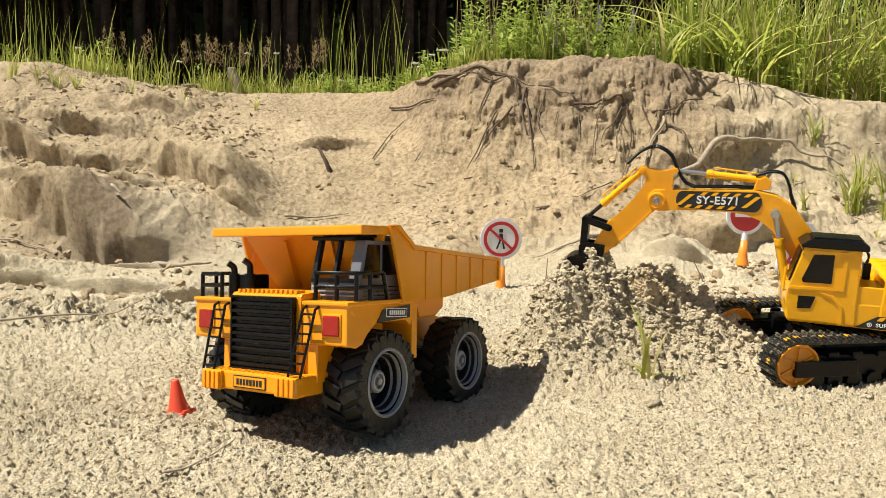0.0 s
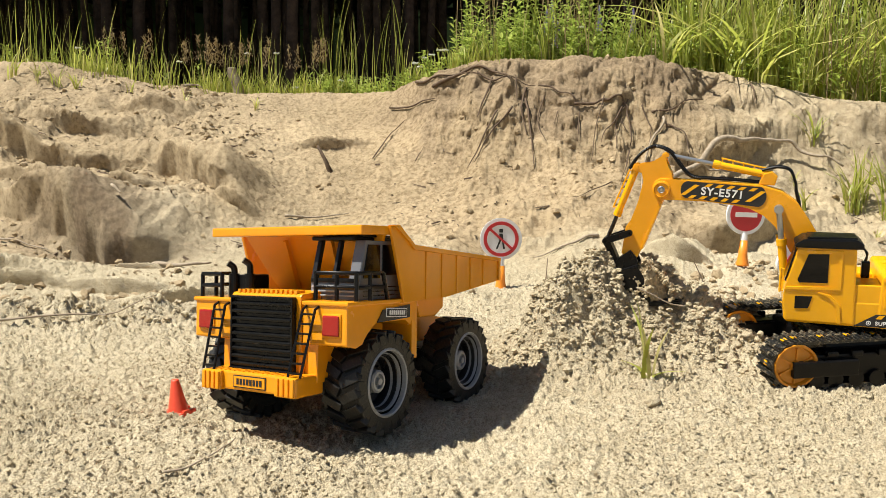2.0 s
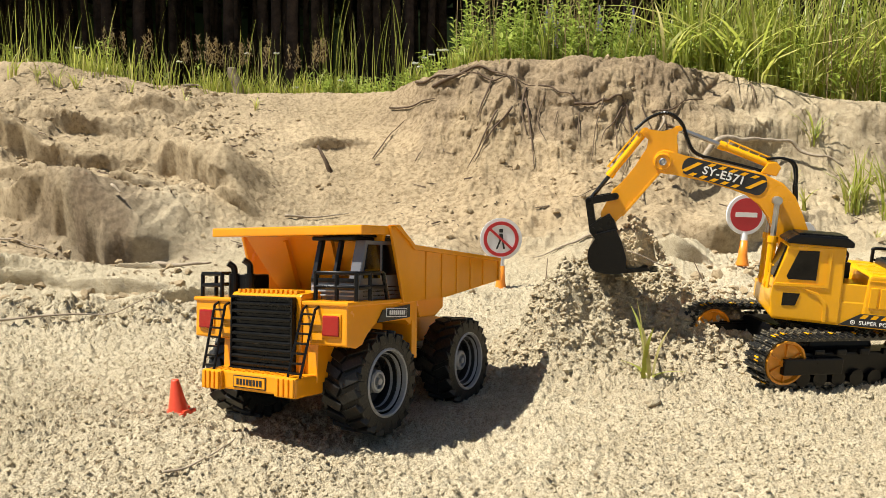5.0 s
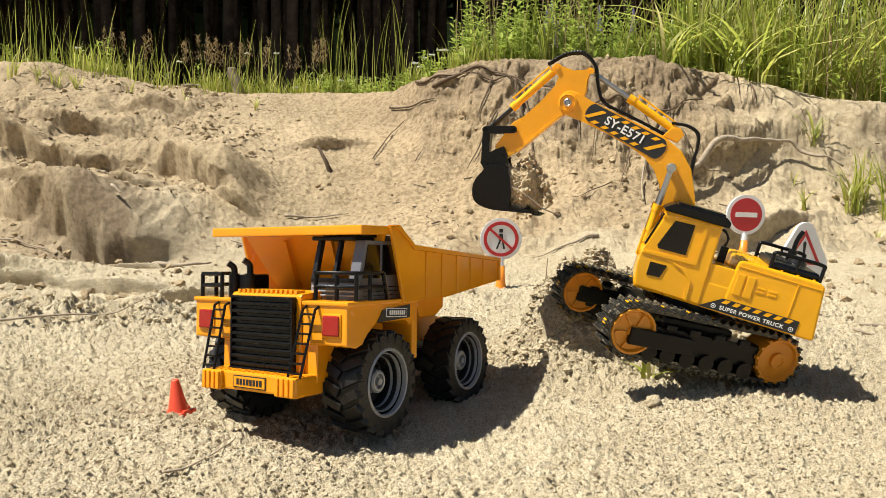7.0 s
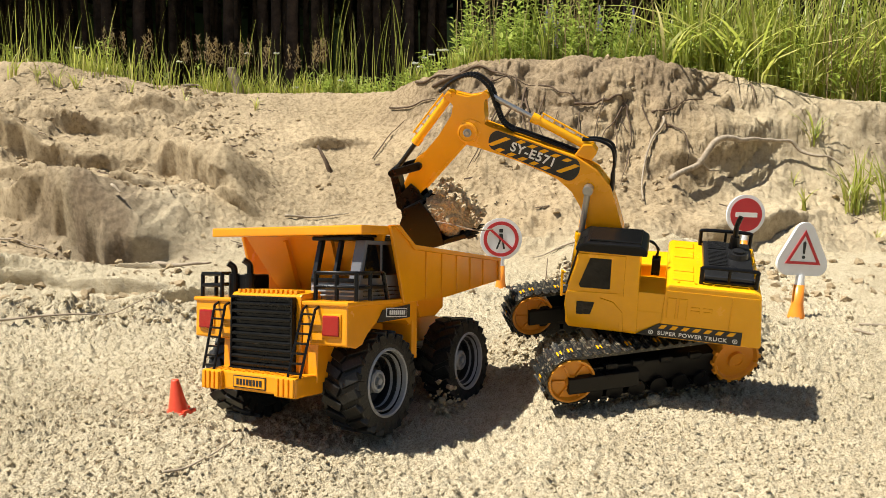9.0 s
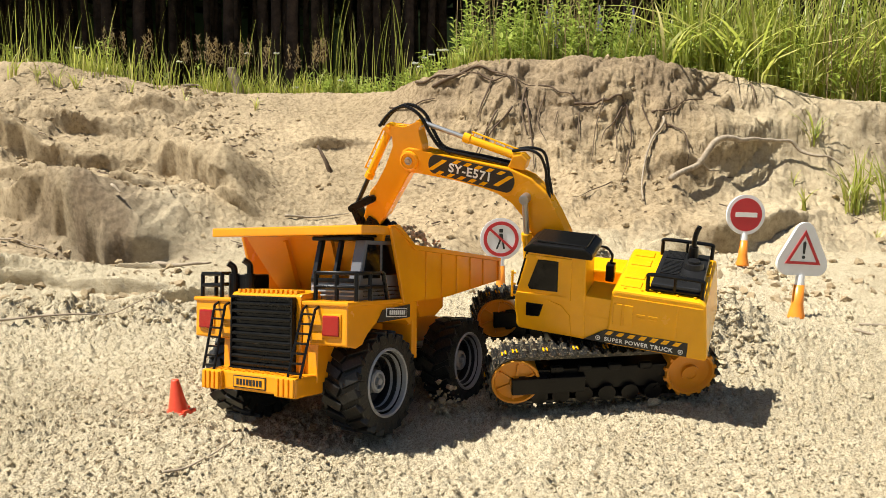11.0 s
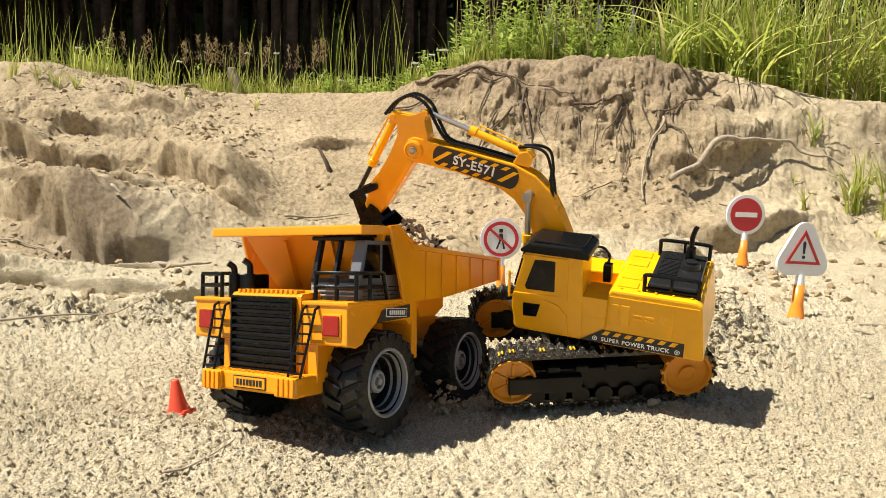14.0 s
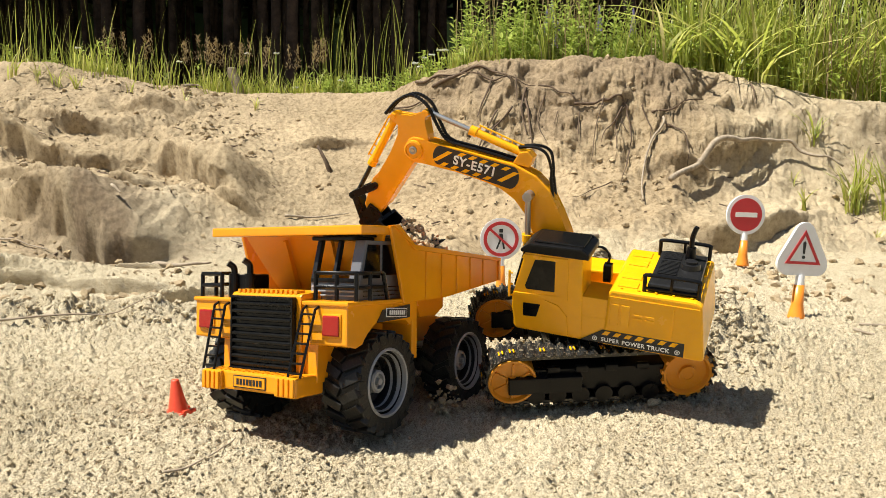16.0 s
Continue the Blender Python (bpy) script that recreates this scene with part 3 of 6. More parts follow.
    prism(bm, [(0.010, 0.1180), (-0.037, 0.1215), (-0.037, 0.1085), (0.019, 0.1065)], 0.0966, 0.0976)
    part("side_plate", bm, INK, t, "black side sticker")
    logo_plate(t, Matrix.Translation((-0.0125, 0.0976, 0.1145)) @ Euler((radians(90), 0, radians(180))).to_matrix().to_4x4() @ pose(0, 0, 0, 0, 0, -3), 0.036, 0.0088, PRINT, INK)
    # cab
    bm = bmesh.new()
    prism(bm, [(0.0375, 0.1275), (0.0360, 0.1445), (0.0230, 0.1450), (-0.036, 0.1450), (-0.036, 0.1275)], 0.0310, 0.0880, 0.0012)
    cab = part("cab", bm, SILVER, t, "grey plastic cab with dark windows")
    for y, w in ((0.0335, 0.0026), (0.0580, 0.0018), (0.0825, 0.0058)):
        bm = bmesh.new()
        prism(bm, [(0.0372, 0.1440), (0.0312, 0.1440), (0.0205, 0.1840), (0.0262, 0.1840)], y - w, y + w, 0.0008)
        part("window_pillar", bm, DARKG if y < 0.08 else SILVER, cab, "slanted windscreen pillar")
    bm = bmesh.new()
    box(bm, 0.0310, 0.0375, 0.0320, 0.0870, 0.1440, 0.1480, 0.0008)
    part("window_frame", bm, BLACK, cab, "black windscreen frame")
    bm = bmesh.new()
    box(bm, -0.038, 0.0330, 0.0285, 0.0790, 0.1840, 0.1880, 0.0015)
    box(bm, -0.030, 0.0230, 0.0340, 0.0830, 0.1875, 0.1900, 0.0010)
    part("cab_roof", bm, BLACK, cab, "black cab roof")
    bm = bmesh.new()
    box(bm, -0.026, -0.006, 0.044, 0.074, 0.145, 0.168, 0.003)
    part("seat", bm, YEL_T, cab)
    # dark panel added behind the windows to keep the cab's inside dark
    bm = bmesh.new()
    box(bm, -0.0355, -0.0335, 0.050, 0.0855, 0.145, 0.184)
    part("dark_backing", bm, DARKG, cab)
    bm = bmesh.new()
    prism(bm, [(0.0365, 0.1290), (0.0360, 0.1440), (0.0260, 0.1840), (-0.036, 0.1840), (-0.036, 0.1290)], 0.0855, 0.0888, 0.0008)
    part("side_panel", bm, SILVER, cab, "smoked grey side panel")
    for o in ([(0.0310, 0.1480), (0.0235, 0.1800), (0.0040, 0.1800), (0.0040, 0.1480)], [(-0.0005, 0.1510), (-0.0005, 0.1800), (-0.0280, 0.1800), (-0.0280, 0.1510)]):
        bm = bmesh.new()
        prism(bm, o, 0.0884, 0.0896, 0.0003)
        part("side_window", bm, GLASS, cab, "dark tinted side window")
    for z in (0.1310, 0.1350, 0.1390):
        bm = bmesh.new()
        box(bm, 0.0360, 0.0392, 0.0340, 0.0850, z, z + 0.0016, 0.0004)
        part("front_rib", bm, RIMM, cab, "pale grey moulded rib")
        bm = bmesh.new()
        box(bm, -0.030, 0.030, 0.0885, 0.0897, z, z + 0.0012, 0.0003)
        part("side_rib", bm, DARKG, cab)
    railing(t, [(0.006, 0.0945), (0.048, 0.0945), (0.048, 0.046)], 0.127, (0.013, 0.026), [(0.006, 0.0945), (0.027, 0.0945), (0.048, 0.0945), (0.048, 0.072), (0.048, 0.047)], 0.008)
    # deck on the other side: rail, air box and two exhaust stacks
    railing(t, [(0.020, -0.094), (0.058, -0.094), (0.058, -0.066)], 0.127, (0.012, 0.0235), [(0.020, -0.094), (0.058, -0.094), (0.058, -0.066), (0.040, -0.094)])
    bm = bmesh.new()
    box(bm, 0.012, 0.045, -0.064, -0.046, 0.127, 0.150, 0.0015)
    part("air_box", bm, BLACK, t, "black plastic air cleaner box")
    for x, y, z in ((0.046, -0.0615, 0.158), (0.040, -0.046, 0.161)):
        bm = bmesh.new()
        rod(bm, (x, y, 0.127), (x, y, 0.151), 0.0052, n=14)
        tube(bm, spline([(x, y, 0.148), (x, y, z - 0.004), (x + 0.0012, y - 0.0008, z), (x + 0.0055, y - 0.0035, z + 0.0035)], 5), 0.0032, 10)
        part("exhaust_stack", bm, BLACK, t, "black exhaust stack with bent tip")
    # dump body
    bm = bmesh.new()
    # canopy over the cab
    prism(bm, [(0.0440, 0.1975), (0.0440, 0.1885), (-0.006, 0.1900), (-0.012, 0.1985)], -0.0968, 0.0968, 0.0014)
    body = part("dump_body", bm, YEL_T, t, "orange-yellow tipper body with a flat canopy")
    for s in (1, -1):
        bm = bmesh.new()
        ys = sorted((s * 0.0970, s * 0.1005))
        prism(bm, [(0.002, 0.1975), (-0.0100, 0.1985), (-0.0370, 0.1790), (-0.2326, 0.1685), (-0.2326, 0.1420), (-0.105, 0.1265), (-0.022, 0.1230)], *ys, 0.0008)
        prism(bm, [(0.000, 0.1990), (-0.0100, 0.2000), (-0.0372, 0.1802), (-0.2335, 0.1698), (-0.2335, 0.1655), (-0.0380, 0.1760), (-0.0110, 0.1945)], *sorted((s * 0.0945, s * 0.1032)), 0.0008)
        box(bm, -0.2335, -0.2285, s * 0.0950, s * 0.1028, 0.142, 0.168, 0.0006)
        w = part("side_wall", bm, YEL_T, body)
        for x in (-0.062, -0.094, -0.126, -0.158, -0.190):
            bm = bmesh.new()
            zt = 0.1655 + (x + 0.2326) * 0.0537
            zb = max(0.1265 + (-0.105 - x) * 0.1215, 0.1245)
            prism(bm, [(x - 0.0012, zt), (x + 0.0012, zt), (x + 0.0012, zb + 0.001), (x - 0.0012, zb + 0.001)], *sorted((s * 0.1003, s * 0.1018)), 0.0004)
            part("rib", bm, YEL_T, w)
    bm = bmesh.new()
    vs = [bm.verts.new(p) for p in ((0.002, 0.092, 0.191), (0.002, -0.092, 0.191), (-0.024, -0.055, 0.121), (-0.024, 0.055, 0.121))]
    vb = [bm.verts.new((p.co.x - 0.004, p.co.y, p.co.z)) for p in vs]
    bm.faces.new(vs), bm.faces.new(vb)
    for i in range(4):
        bm.faces.new((vs[i], vs[(i + 1) % 4], vb[(i + 1) % 4], vb[i]))
    for y in (-0.03, 0.03):
        prism(bm, [(0.004, 0.186), (0.008, 0.184), (-0.015, 0.123), (-0.022, 0.123)], y - 0.002, y + 0.002)
    part("front_wall", bm, YEL_T, body)
    bm = bmesh.new()
    prism(bm, [(-0.020, 0.1225), (-0.105, 0.1265), (-0.2326, 0.1430), (-0.2326, 0.1465), (-0.105, 0.1305), (-0.020, 0.1265)], -0.0968, 0.0968, 0.0006)
    part("floor_plate", bm, YEL_T, body)
    for s in (1, -1):
        bm = bmesh.new()
        rod(bm, (-0.070, s * 0.062, 0.060), (-0.060, s * 0.062, 0.112), 0.0050, n=12)
        rod(bm, (-0.070, s * 0.062, 0.048), (-0.069, s * 0.062, 0.066), 0.0064, n=12)
        part("lift_cylinder", bm, BLACK, t, "black lift cylinder")
        bm = bmesh.new()
        rod(bm, (-0.078, s * 0.036, 0.112), (-0.078, s * 0.066, 0.112), 0.0060, n=14)
        part("pivot_boss", bm, YEL_T, t)
        bm = bmesh.new()
        prism(bm, [(-0.088, 0.126), (-0.150, 0.132), (-0.150, 0.112), (-0.132, 0.103), (-0.100, 0.103)], *sorted((s * 0.040, s * 0.070)), 0.002)
        part("body_hinge", bm, YEL_T, t)
    return t


dump_truck()


# ---- the toy excavator ----
SWING = -27.0
TURRET = pose(0, 0, 0, 0, 0, SWING)
PIVOT, B_DIST, S_DIST, S_TURN = (0.0136, 0.1113), 0.1129, 0.1432, -46.64
PIN_U, PIN_V, PIN_A = (-0.0404, 0.0205), (-0.0060, 0.0438), (0.0719, 0.0)
PIN_BK, LINK_AK, LINK_KJ, BK_J = (0.0970, -0.0180), 0.0340, 0.0375, 0.0235


def excavator():
    e = thing("excavator", "yellow plastic toy excavator on black tracks", "toy excavator")
    p = {"root": e}
    # undercarriage
    bm = bmesh.new()
    box(bm, -0.045, 0.045, -0.085, 0.045, 0.026, 0.052, 0.006)
    rod(bm, (0, 0, 0.05), (0, 0, 0.073), 0.042, n=36)
    rod(bm, (0, 0, 0.060), (0, 0, 0.066), 0.050, n=36)
    part("undercarriage", bm, BLACK, e, "black undercarriage with slewing ring")
    tread_bm = bmesh.new()
    box(tread_bm, -0.0036, 0.0036, -0.0165, 0.0165, -0.0012, 0.0012, 0.0006)
    box(tread_bm, -0.0012, 0.0012, -0.0165, 0.0165, 0.0008, 0.0038, 0.0005)
    box(tread_bm, -0.0030, 0.0030, -0.0060, 0.0060, 0.0008, 0.0026)
    tread = bpy.data.meshes.new("tread")
    bmesh.ops.recalc_face_normals(tread_bm, faces=tread_bm.faces)
    tread_bm.to_mesh(tread)
    tread_bm.free()
    tread.materials.append(TREAD)
    mark_bm = bmesh.new()
    box(mark_bm, -0.0028, 0.0028, -0.0035, 0.0035, 0.0022, 0.0034, 0.0004)
    mark = bpy.data.meshes.new("tread_mark")
    mark_bm.to_mesh(mark)
    mark_bm.free()
    mark.materials.append(YEL_E)
    R, L, ZC = 0.0292, 0.0937, 0.0335
    around = 2 * math.pi * R + 4 * L
    for s, yc in ((1, 0.0530), (-1, -0.0915)):
        bm = bmesh.new()
        loop = [(L + (R - 0.001) * math.cos(a), ZC + (R - 0.001) * math.sin(a)) for a in np.linspace(-math.pi / 2, math.pi / 2, 15)]
        loop += [(-L + (R - 0.001) * math.cos(a), ZC + (R - 0.001) * math.sin(a)) for a in np.linspace(math.pi / 2, 1.5 * math.pi, 15)]
        inner = [(x * 0.985, ZC + (z - ZC) * 0.88) for x, z in loop]
        n = len(loop)
        ring = [[bm.verts.new((x, y, z)) for x, z in src] for src, y in ((loop, yc - 0.015), (loop, yc + 0.015), (inner, yc + 0.015), (inner, yc - 0.015))]
        for a in range(4):
            for i in range(n):
                bm.faces.new((ring[a][i], ring[a][(i + 1) % n], ring[(a + 1) % 4][(i + 1) % n], ring[(a + 1) % 4][i]))
        belt = part("track", bm, TREAD, e, "black rubber track, dusty, with yellow flecks")
        for k in range(52):
            d = around * k / 52
            if d < 2 * L:
                x, z, a = L - d, ZC + R, 0.0
            elif d < 2 * L + math.pi * R:
                a = (d - 2 * L) / R
                x, z = -L - R * math.sin(a), ZC + R * math.cos(a)
                a = -a
            elif d < 4 * L + math.pi * R:
                x, z, a = -L + (d - 2 * L - math.pi * R), ZC - R, math.pi
            else:
                a = (d - 4 * L - math.pi * R) / R
                x, z = L + R * math.sin(a), ZC - R * math.cos(a)
                a = math.pi - a
            o = new("tread", tread)
            o.parent = belt
            o.matrix_basis = Matrix.Translation((x, yc, z)) @ Matrix.Rotation(a, 4, "Y")
            if k % 3 == 0:
                o2 = new("tread_mark", mark)
                o2.parent = belt
                o2.matrix_basis = Matrix.Translation((x, yc + 0.006, z)) @ Matrix.Rotation(a, 4, "Y")
        # side frame with rollers
        bm = bmesh.new()
        out = yc + s * 0.0165
        inn = yc - s * 0.0165
        box(bm, -0.075, 0.085, inn, yc + s * 0.012, 0.017, 0.044, 0.002)
        box(bm, 0.020, 0.0985, yc + s * 0.010, out + s * 0.0045, 0.020, 0.039, 0.0015)
        box(bm, 0.030, 0.100, yc - s * 0.010, inn - s * 0.003, 0.022, 0.042, 0.0015)
        for x in (-0.055, -0.030, -0.005, 0.020, 0.045, 0.068):
            rod(bm, (x, inn, 0.014), (x, out, 0.014), 0.0095, n=14)
        for x in (-0.045, -0.012, 0.02, 0.05):
            box(bm, x - 0.007, x + 0.007, yc + s * 0.010, out, 0.041, 0.049, 0.0025)
        part("track_frame", bm, BLACK, e, "black track frame with rollers")
        for x, nm in ((L, "idler"), (-L, "sprocket")):
            bm = bmesh.new()
            w = 0.0172
            lathe(bm, [(0, -w), (0.006, -w), (0.007, -w * 0.82), (0.0215, -w * 0.78), (0.0235, -w), (0.0258, -w), (0.0262, -w * 0.8), (0.0262, w * 0.8), (0.0258, w), (0.0235, w), (0.0215, w * 0.78), (0.007, w * 0.82), (0.006, w), (0, w)], 32)
            if nm == "sprocket":
                lathe(bm, [(0.0095, w * 0.8), (0.0095, w * 1.06), (0.0060, w * 1.06), (0.0055, w * 0.9), (0, w * 0.9)], 20)
                for k in range(14):
                    a = 2 * math.pi * k / 14
                    box(bm, -0.002, 0.002, w * 0.6, w * 0.98, 0.0250, 0.0285, 0.0006, Matrix.Rotation(a, 4, "Y"))
            o = part(nm, bm, AMBER, e, "amber plastic track wheel", Matrix.Translation((x, yc, ZC)))
            p[nm + ("_near" if s > 0 else "_far")] = o
            for k in range(6 if nm == "idler" else 0):
                bm = bmesh.new()
                box(bm, -0.0010, 0.0010, w * 0.76, w * 0.93, 0.007, 0.0215, 0.0003)
                part("spoke", bm, AMBER, o, "", Matrix.Rotation(2 * math.pi * k / 6, 4, "Y"))
    # upper body
    bm = bmesh.new()
    prism(bm, [(0.0640, 0.0735), (0.0676, 0.0780), (0.0680, 0.1020), (-0.0355, 0.1040), (-0.0355, 0.0735)], -0.0560, 0.0590, 0.0022)
    prism(bm, [(-0.0300, 0.0735), (-0.0335, 0.1335), (-0.0365, 0.1365), (-0.1180, 0.1365), (-0.1245, 0.1330), (-0.1312, 0.0760), (-0.1290, 0.0735)], -0.0590, 0.0600, 0.0024)
    prism(bm, [(0.0640, 0.075), (0.060, 0.118), (-0.034, 0.122), (-0.034, 0.075)], -0.0570, -0.0180, 0.002)
    prism(bm, [(-0.0060, 0.100), (-0.0060, 0.1240), (-0.0350, 0.1240), (-0.0350, 0.100)], 0.0180, 0.0585, 0.0012)
    # panel relief along the flank and top
    for x0, x1 in ((-0.0450, -0.0365), (-0.0560, -0.0475)):
        box(bm, x0, x1, 0.0595, 0.0612, 0.098, 0.122, 0.0006)
    for x in (-0.0640, -0.0760):
        for z in (0.1085, 0.1125):
            box(bm, x - 0.0045, x + 0.0045, 0.0595, 0.0608, z - 0.0012, z + 0.0012, 0.0004)
    box(bm, -0.1225, -0.0340, 0.0598, 0.0607, 0.1290, 0.1300, 0.0003)
    box(bm, -0.0990, -0.0978, 0.0598, 0.0608, 0.092, 0.129, 0.0003)
    for y0, y1 in ((-0.050, -0.036), (-0.028, -0.010), (0.012, 0.026), (0.034, 0.048)):
        box(bm, -0.060, -0.040, y0, y1, 0.1360, 0.1376, 0.0006)
        box(bm, -0.1215, -0.1180, y0, y1, 0.1355, 0.1378, 0.0006)
    for k in range(5):
        rod(bm, (-0.045 - 0.017 * k, 0.0525, 0.136), (-0.045 - 0.017 * k, 0.0525, 0.1378), 0.0014, n=8)
    body = part("upper_body", bm, YEL_E, e, "bright yellow upper body with hood panels", TURRET)
    # cab
    bm = bmesh.new()
    prism(bm, [(0.0655, 0.0750), (0.0695, 0.1000), (0.0680, 0.1150), (0.0548, 0.1665), (-0.0060, 0.1665), (-0.0085, 0.0750)], 0.0200, 0.0602, 0.0022)
    prism(bm, [(0.0560, 0.1630), (0.0580, 0.1585), (0.0120, 0.1600), (0.0120, 0.1200), (0.0660, 0.1180), (0.0680, 0.1140), (0.0080, 0.1165), (0.0080, 0.1635)], 0.0598, 0.0614, 0.0005)
    prism(bm, [(0.010, 0.076), (0.012, 0.098), (0.020, 0.108), (0.032, 0.1115), (0.032, 0.1135), (0.018, 0.110), (0.008, 0.099), (0.006, 0.076)], 0.0598, 0.0616, 0.0005)
    cab = part("cab", bm, YEL_E, e, "yellow cab with dark windows", TURRET)
    bm = bmesh.new()
    prism(bm, [(0.0440, 0.1582), (0.0222, 0.1592), (0.0222, 0.1245), (0.0525, 0.1235), (0.0545, 0.1270)], 0.0598, 0.0610, 0.0004)
    part("side_window", bm, GLASS, cab, "black tinted side window")
    bm = bmesh.new()
    prism(bm, [(0.0560, 0.1068), (0.0372, 0.1074), (0.0412, 0.0925), (0.0560, 0.0912)], 0.0598, 0.0610, 0.0004)
    part("door_window", bm, GLASS, cab, "small black lower window")
    bm = bmesh.new()
    m = Matrix.Translation((0.0624, 0.0400, 0.1425)) @ Matrix.Rotation(-math.atan2(0.0132, 0.0515), 4, "Y")
    box(bm, -0.0008, 0.0012, -0.0165, 0.0165, -0.0195, 0.0205, 0.0005, m)
    part("windscreen", bm, GLASS, cab, "black tinted windscreen")
    bm = bmesh.new()
    for z in (0.112, 0.125, 0.138):
        rod(bm, (0.0690, 0.0575, z), (0.0730, 0.0575, z), 0.0012, n=6)
    rod(bm, (0.0730, 0.0575, 0.110), (0.0725, 0.0575, 0.140), 0.0014, n=8)
    part("grab_handle", bm, YEL_E, cab)
    bm = bmesh.new()
    prism(bm, [(0.0580, 0.1660), (0.0600, 0.1690), (0.0500, 0.1765), (-0.0050, 0.1775), (-0.0125, 0.1725), (-0.0130, 0.1660)], 0.0165, 0.0640, 0.0022)
    box(bm, -0.006, 0.046, 0.0225, 0.0580, 0.1760, 0.1788, 0.0012)
    part("cab_roof", bm, BLACK, cab, "glossy black cab roof", None)
    bm = bmesh.new()
    box(bm, -0.0260, -0.0170, 0.0020, 0.0120, 0.1220, 0.1420, 0.0012)
    part("junction_box", bm, BLACK, cab, "small black hose box")
    bm = bmesh.new()
    tube(bm, spline([(-0.0210, 0.0070, 0.1410), (-0.0220, 0.0070, 0.1520), (-0.0130, 0.0070, 0.1600), (0.0040, 0.0070, 0.1560)], 8), lambda k: 0.0013 + 0.0004 * (int(k * 40) % 2), 8)
    part("cab_hose", bm, BLACK, cab, "thin black ribbed hose")
    # engine cover, rails and stack on the hood
    bm = bmesh.new()
    box(bm, -0.1180, -0.0690, -0.0460, 0.0480, 0.1350, 0.1445, 0.0030)
    rod(bm, (-0.1040, -0.0060, 0.143), (-0.1040, -0.0060, 0.1500), 0.0110, 0.0095, n=24)
    rod(bm, (-0.1040, -0.0060, 0.150), (-0.1040, -0.0060, 0.1525), 0.0060, n=18)
    cover = part("engine_cover", bm, DARKG, e, "dark grey ribbed engine cover", TURRET)
    for y, w in [(-0.016 + 0.0035 * k, 0.0010) for k in range(11)] + [(-0.0420 + 0.0024 * k, 0.0007) for k in range(9)]:
        bm = bmesh.new()
        box(bm, -0.0930, -0.0740, y - w, y + w, 0.1440, 0.1458, 0.0003)
        part("rib", bm, DARKG, cover)
    bm = bmesh.new()
    rod(bm, (-0.1010, -0.0300, 0.143), (-0.1010, -0.0300, 0.158), 0.0060, 0.0046, n=14)
    tube(bm, spline([(-0.101, -0.030, 0.156), (-0.101, -0.030, 0.168), (-0.1025, -0.030, 0.176), (-0.1045, -0.030, 0.1815)], 4), 0.0027, 10)
    part("exhaust_stack", bm, BLACK, body, "black exhaust stack")
    for y in (0.0500, -0.0500):
        bm = bmesh.new()
        tube(bm, spline([(-0.0670, y, 0.1360), (-0.0670, y, 0.1500), (-0.0690, y, 0.1545), (-0.0930, y, 0.1550), (-0.1170, y, 0.1545), (-0.1190, y, 0.1500), (-0.1190, y, 0.1360)], 5), 0.0021, 8)
        rod(bm, (-0.0670, y, 0.1400), (-0.1190, y, 0.1400), 0.0016, n=6)
        rod(bm, (-0.0930, y, 0.1400), (-0.0930, y, 0.1545), 0.0016, n=6)
        part("guard_rail", bm, BLACK, body, "black guard rail")
    # sticker on the flank
    bm = bmesh.new()
    prism(bm, [(-0.0075, 0.0752), (-0.0300, 0.0905), (-0.1115, 0.0905), (-0.1115, 0.0752)], 0.0599, 0.0606)
    stk = part("sticker", bm, INK, body, "black sticker with yellow hazard stripes and white lettering")
    for k in range(7):
        bm = bmesh.new()
        x = -0.0330 - 0.0112 * k
        prism(bm, [(x, 0.0896), (x - 0.0056, 0.0896), (x - 0.0022, 0.0852), (x + 0.0034, 0.0852)], 0.0604, 0.0610)
        part("stripe", bm, YEL_E, stk)
    FACE = Euler((radians(90), 0, radians(180))).to_matrix().to_4x4()
    lettering("lettering", "SUPER POWER TRUCK", 0.0062, PRINT, stk, Matrix.Translation((-0.0635, 0.0609, 0.0797)) @ FACE, 1.12, 0.0001)
    for x in (-0.0225, -0.1055):
        bm = bmesh.new()
        lathe(bm, [(0.0026, 0.0602), (0.0026, 0.0610), (0.0019, 0.0610), (0.0019, 0.0602)], 16, Matrix.Translation((x, 0, 0.0797)))
        rod(bm, (x, 0.0602, 0.0797), (x, 0.0611, 0.0797), 0.0009, n=8)
        part("lettering_ring", bm, PRINT, stk)
    # boom, drawn at 60 degrees about its foot
    outline = [(0.2063, 0.1270), (0.2075, 0.1340), (0.2040, 0.1420), (0.1960, 0.1460), (0.1860, 0.1450), (0.1815, 0.1425), (0.1706, 0.1415), (0.1262, 0.1358), (0.0768, 0.1290), (0.0515, 0.1190), (0.0349, 0.1040), (0.0229, 0.0820), (0.0123, 0.0600), (-0.0080, 0.0080), (0.0000, -0.0080), (0.0120, -0.0040), (0.0440, 0.0400), (0.0545, 0.0620), (0.0605, 0.0765), (0.0730, 0.0910), (0.0900, 0.0995), (0.1073, 0.1047), (0.1409, 0.1115), (0.1791, 0.1160), (0.1960, 0.1165)]
    bm = bmesh.new()
    prism(bm, outline, -0.0100, 0.0100, 0.0016)
    prism(bm, [(0.0600, 0.1265), (0.0560, 0.1375), (0.0625, 0.1440), (0.0720, 0.1420), (0.0790, 0.1290)], -0.0075, 0.0075, 0.0012)
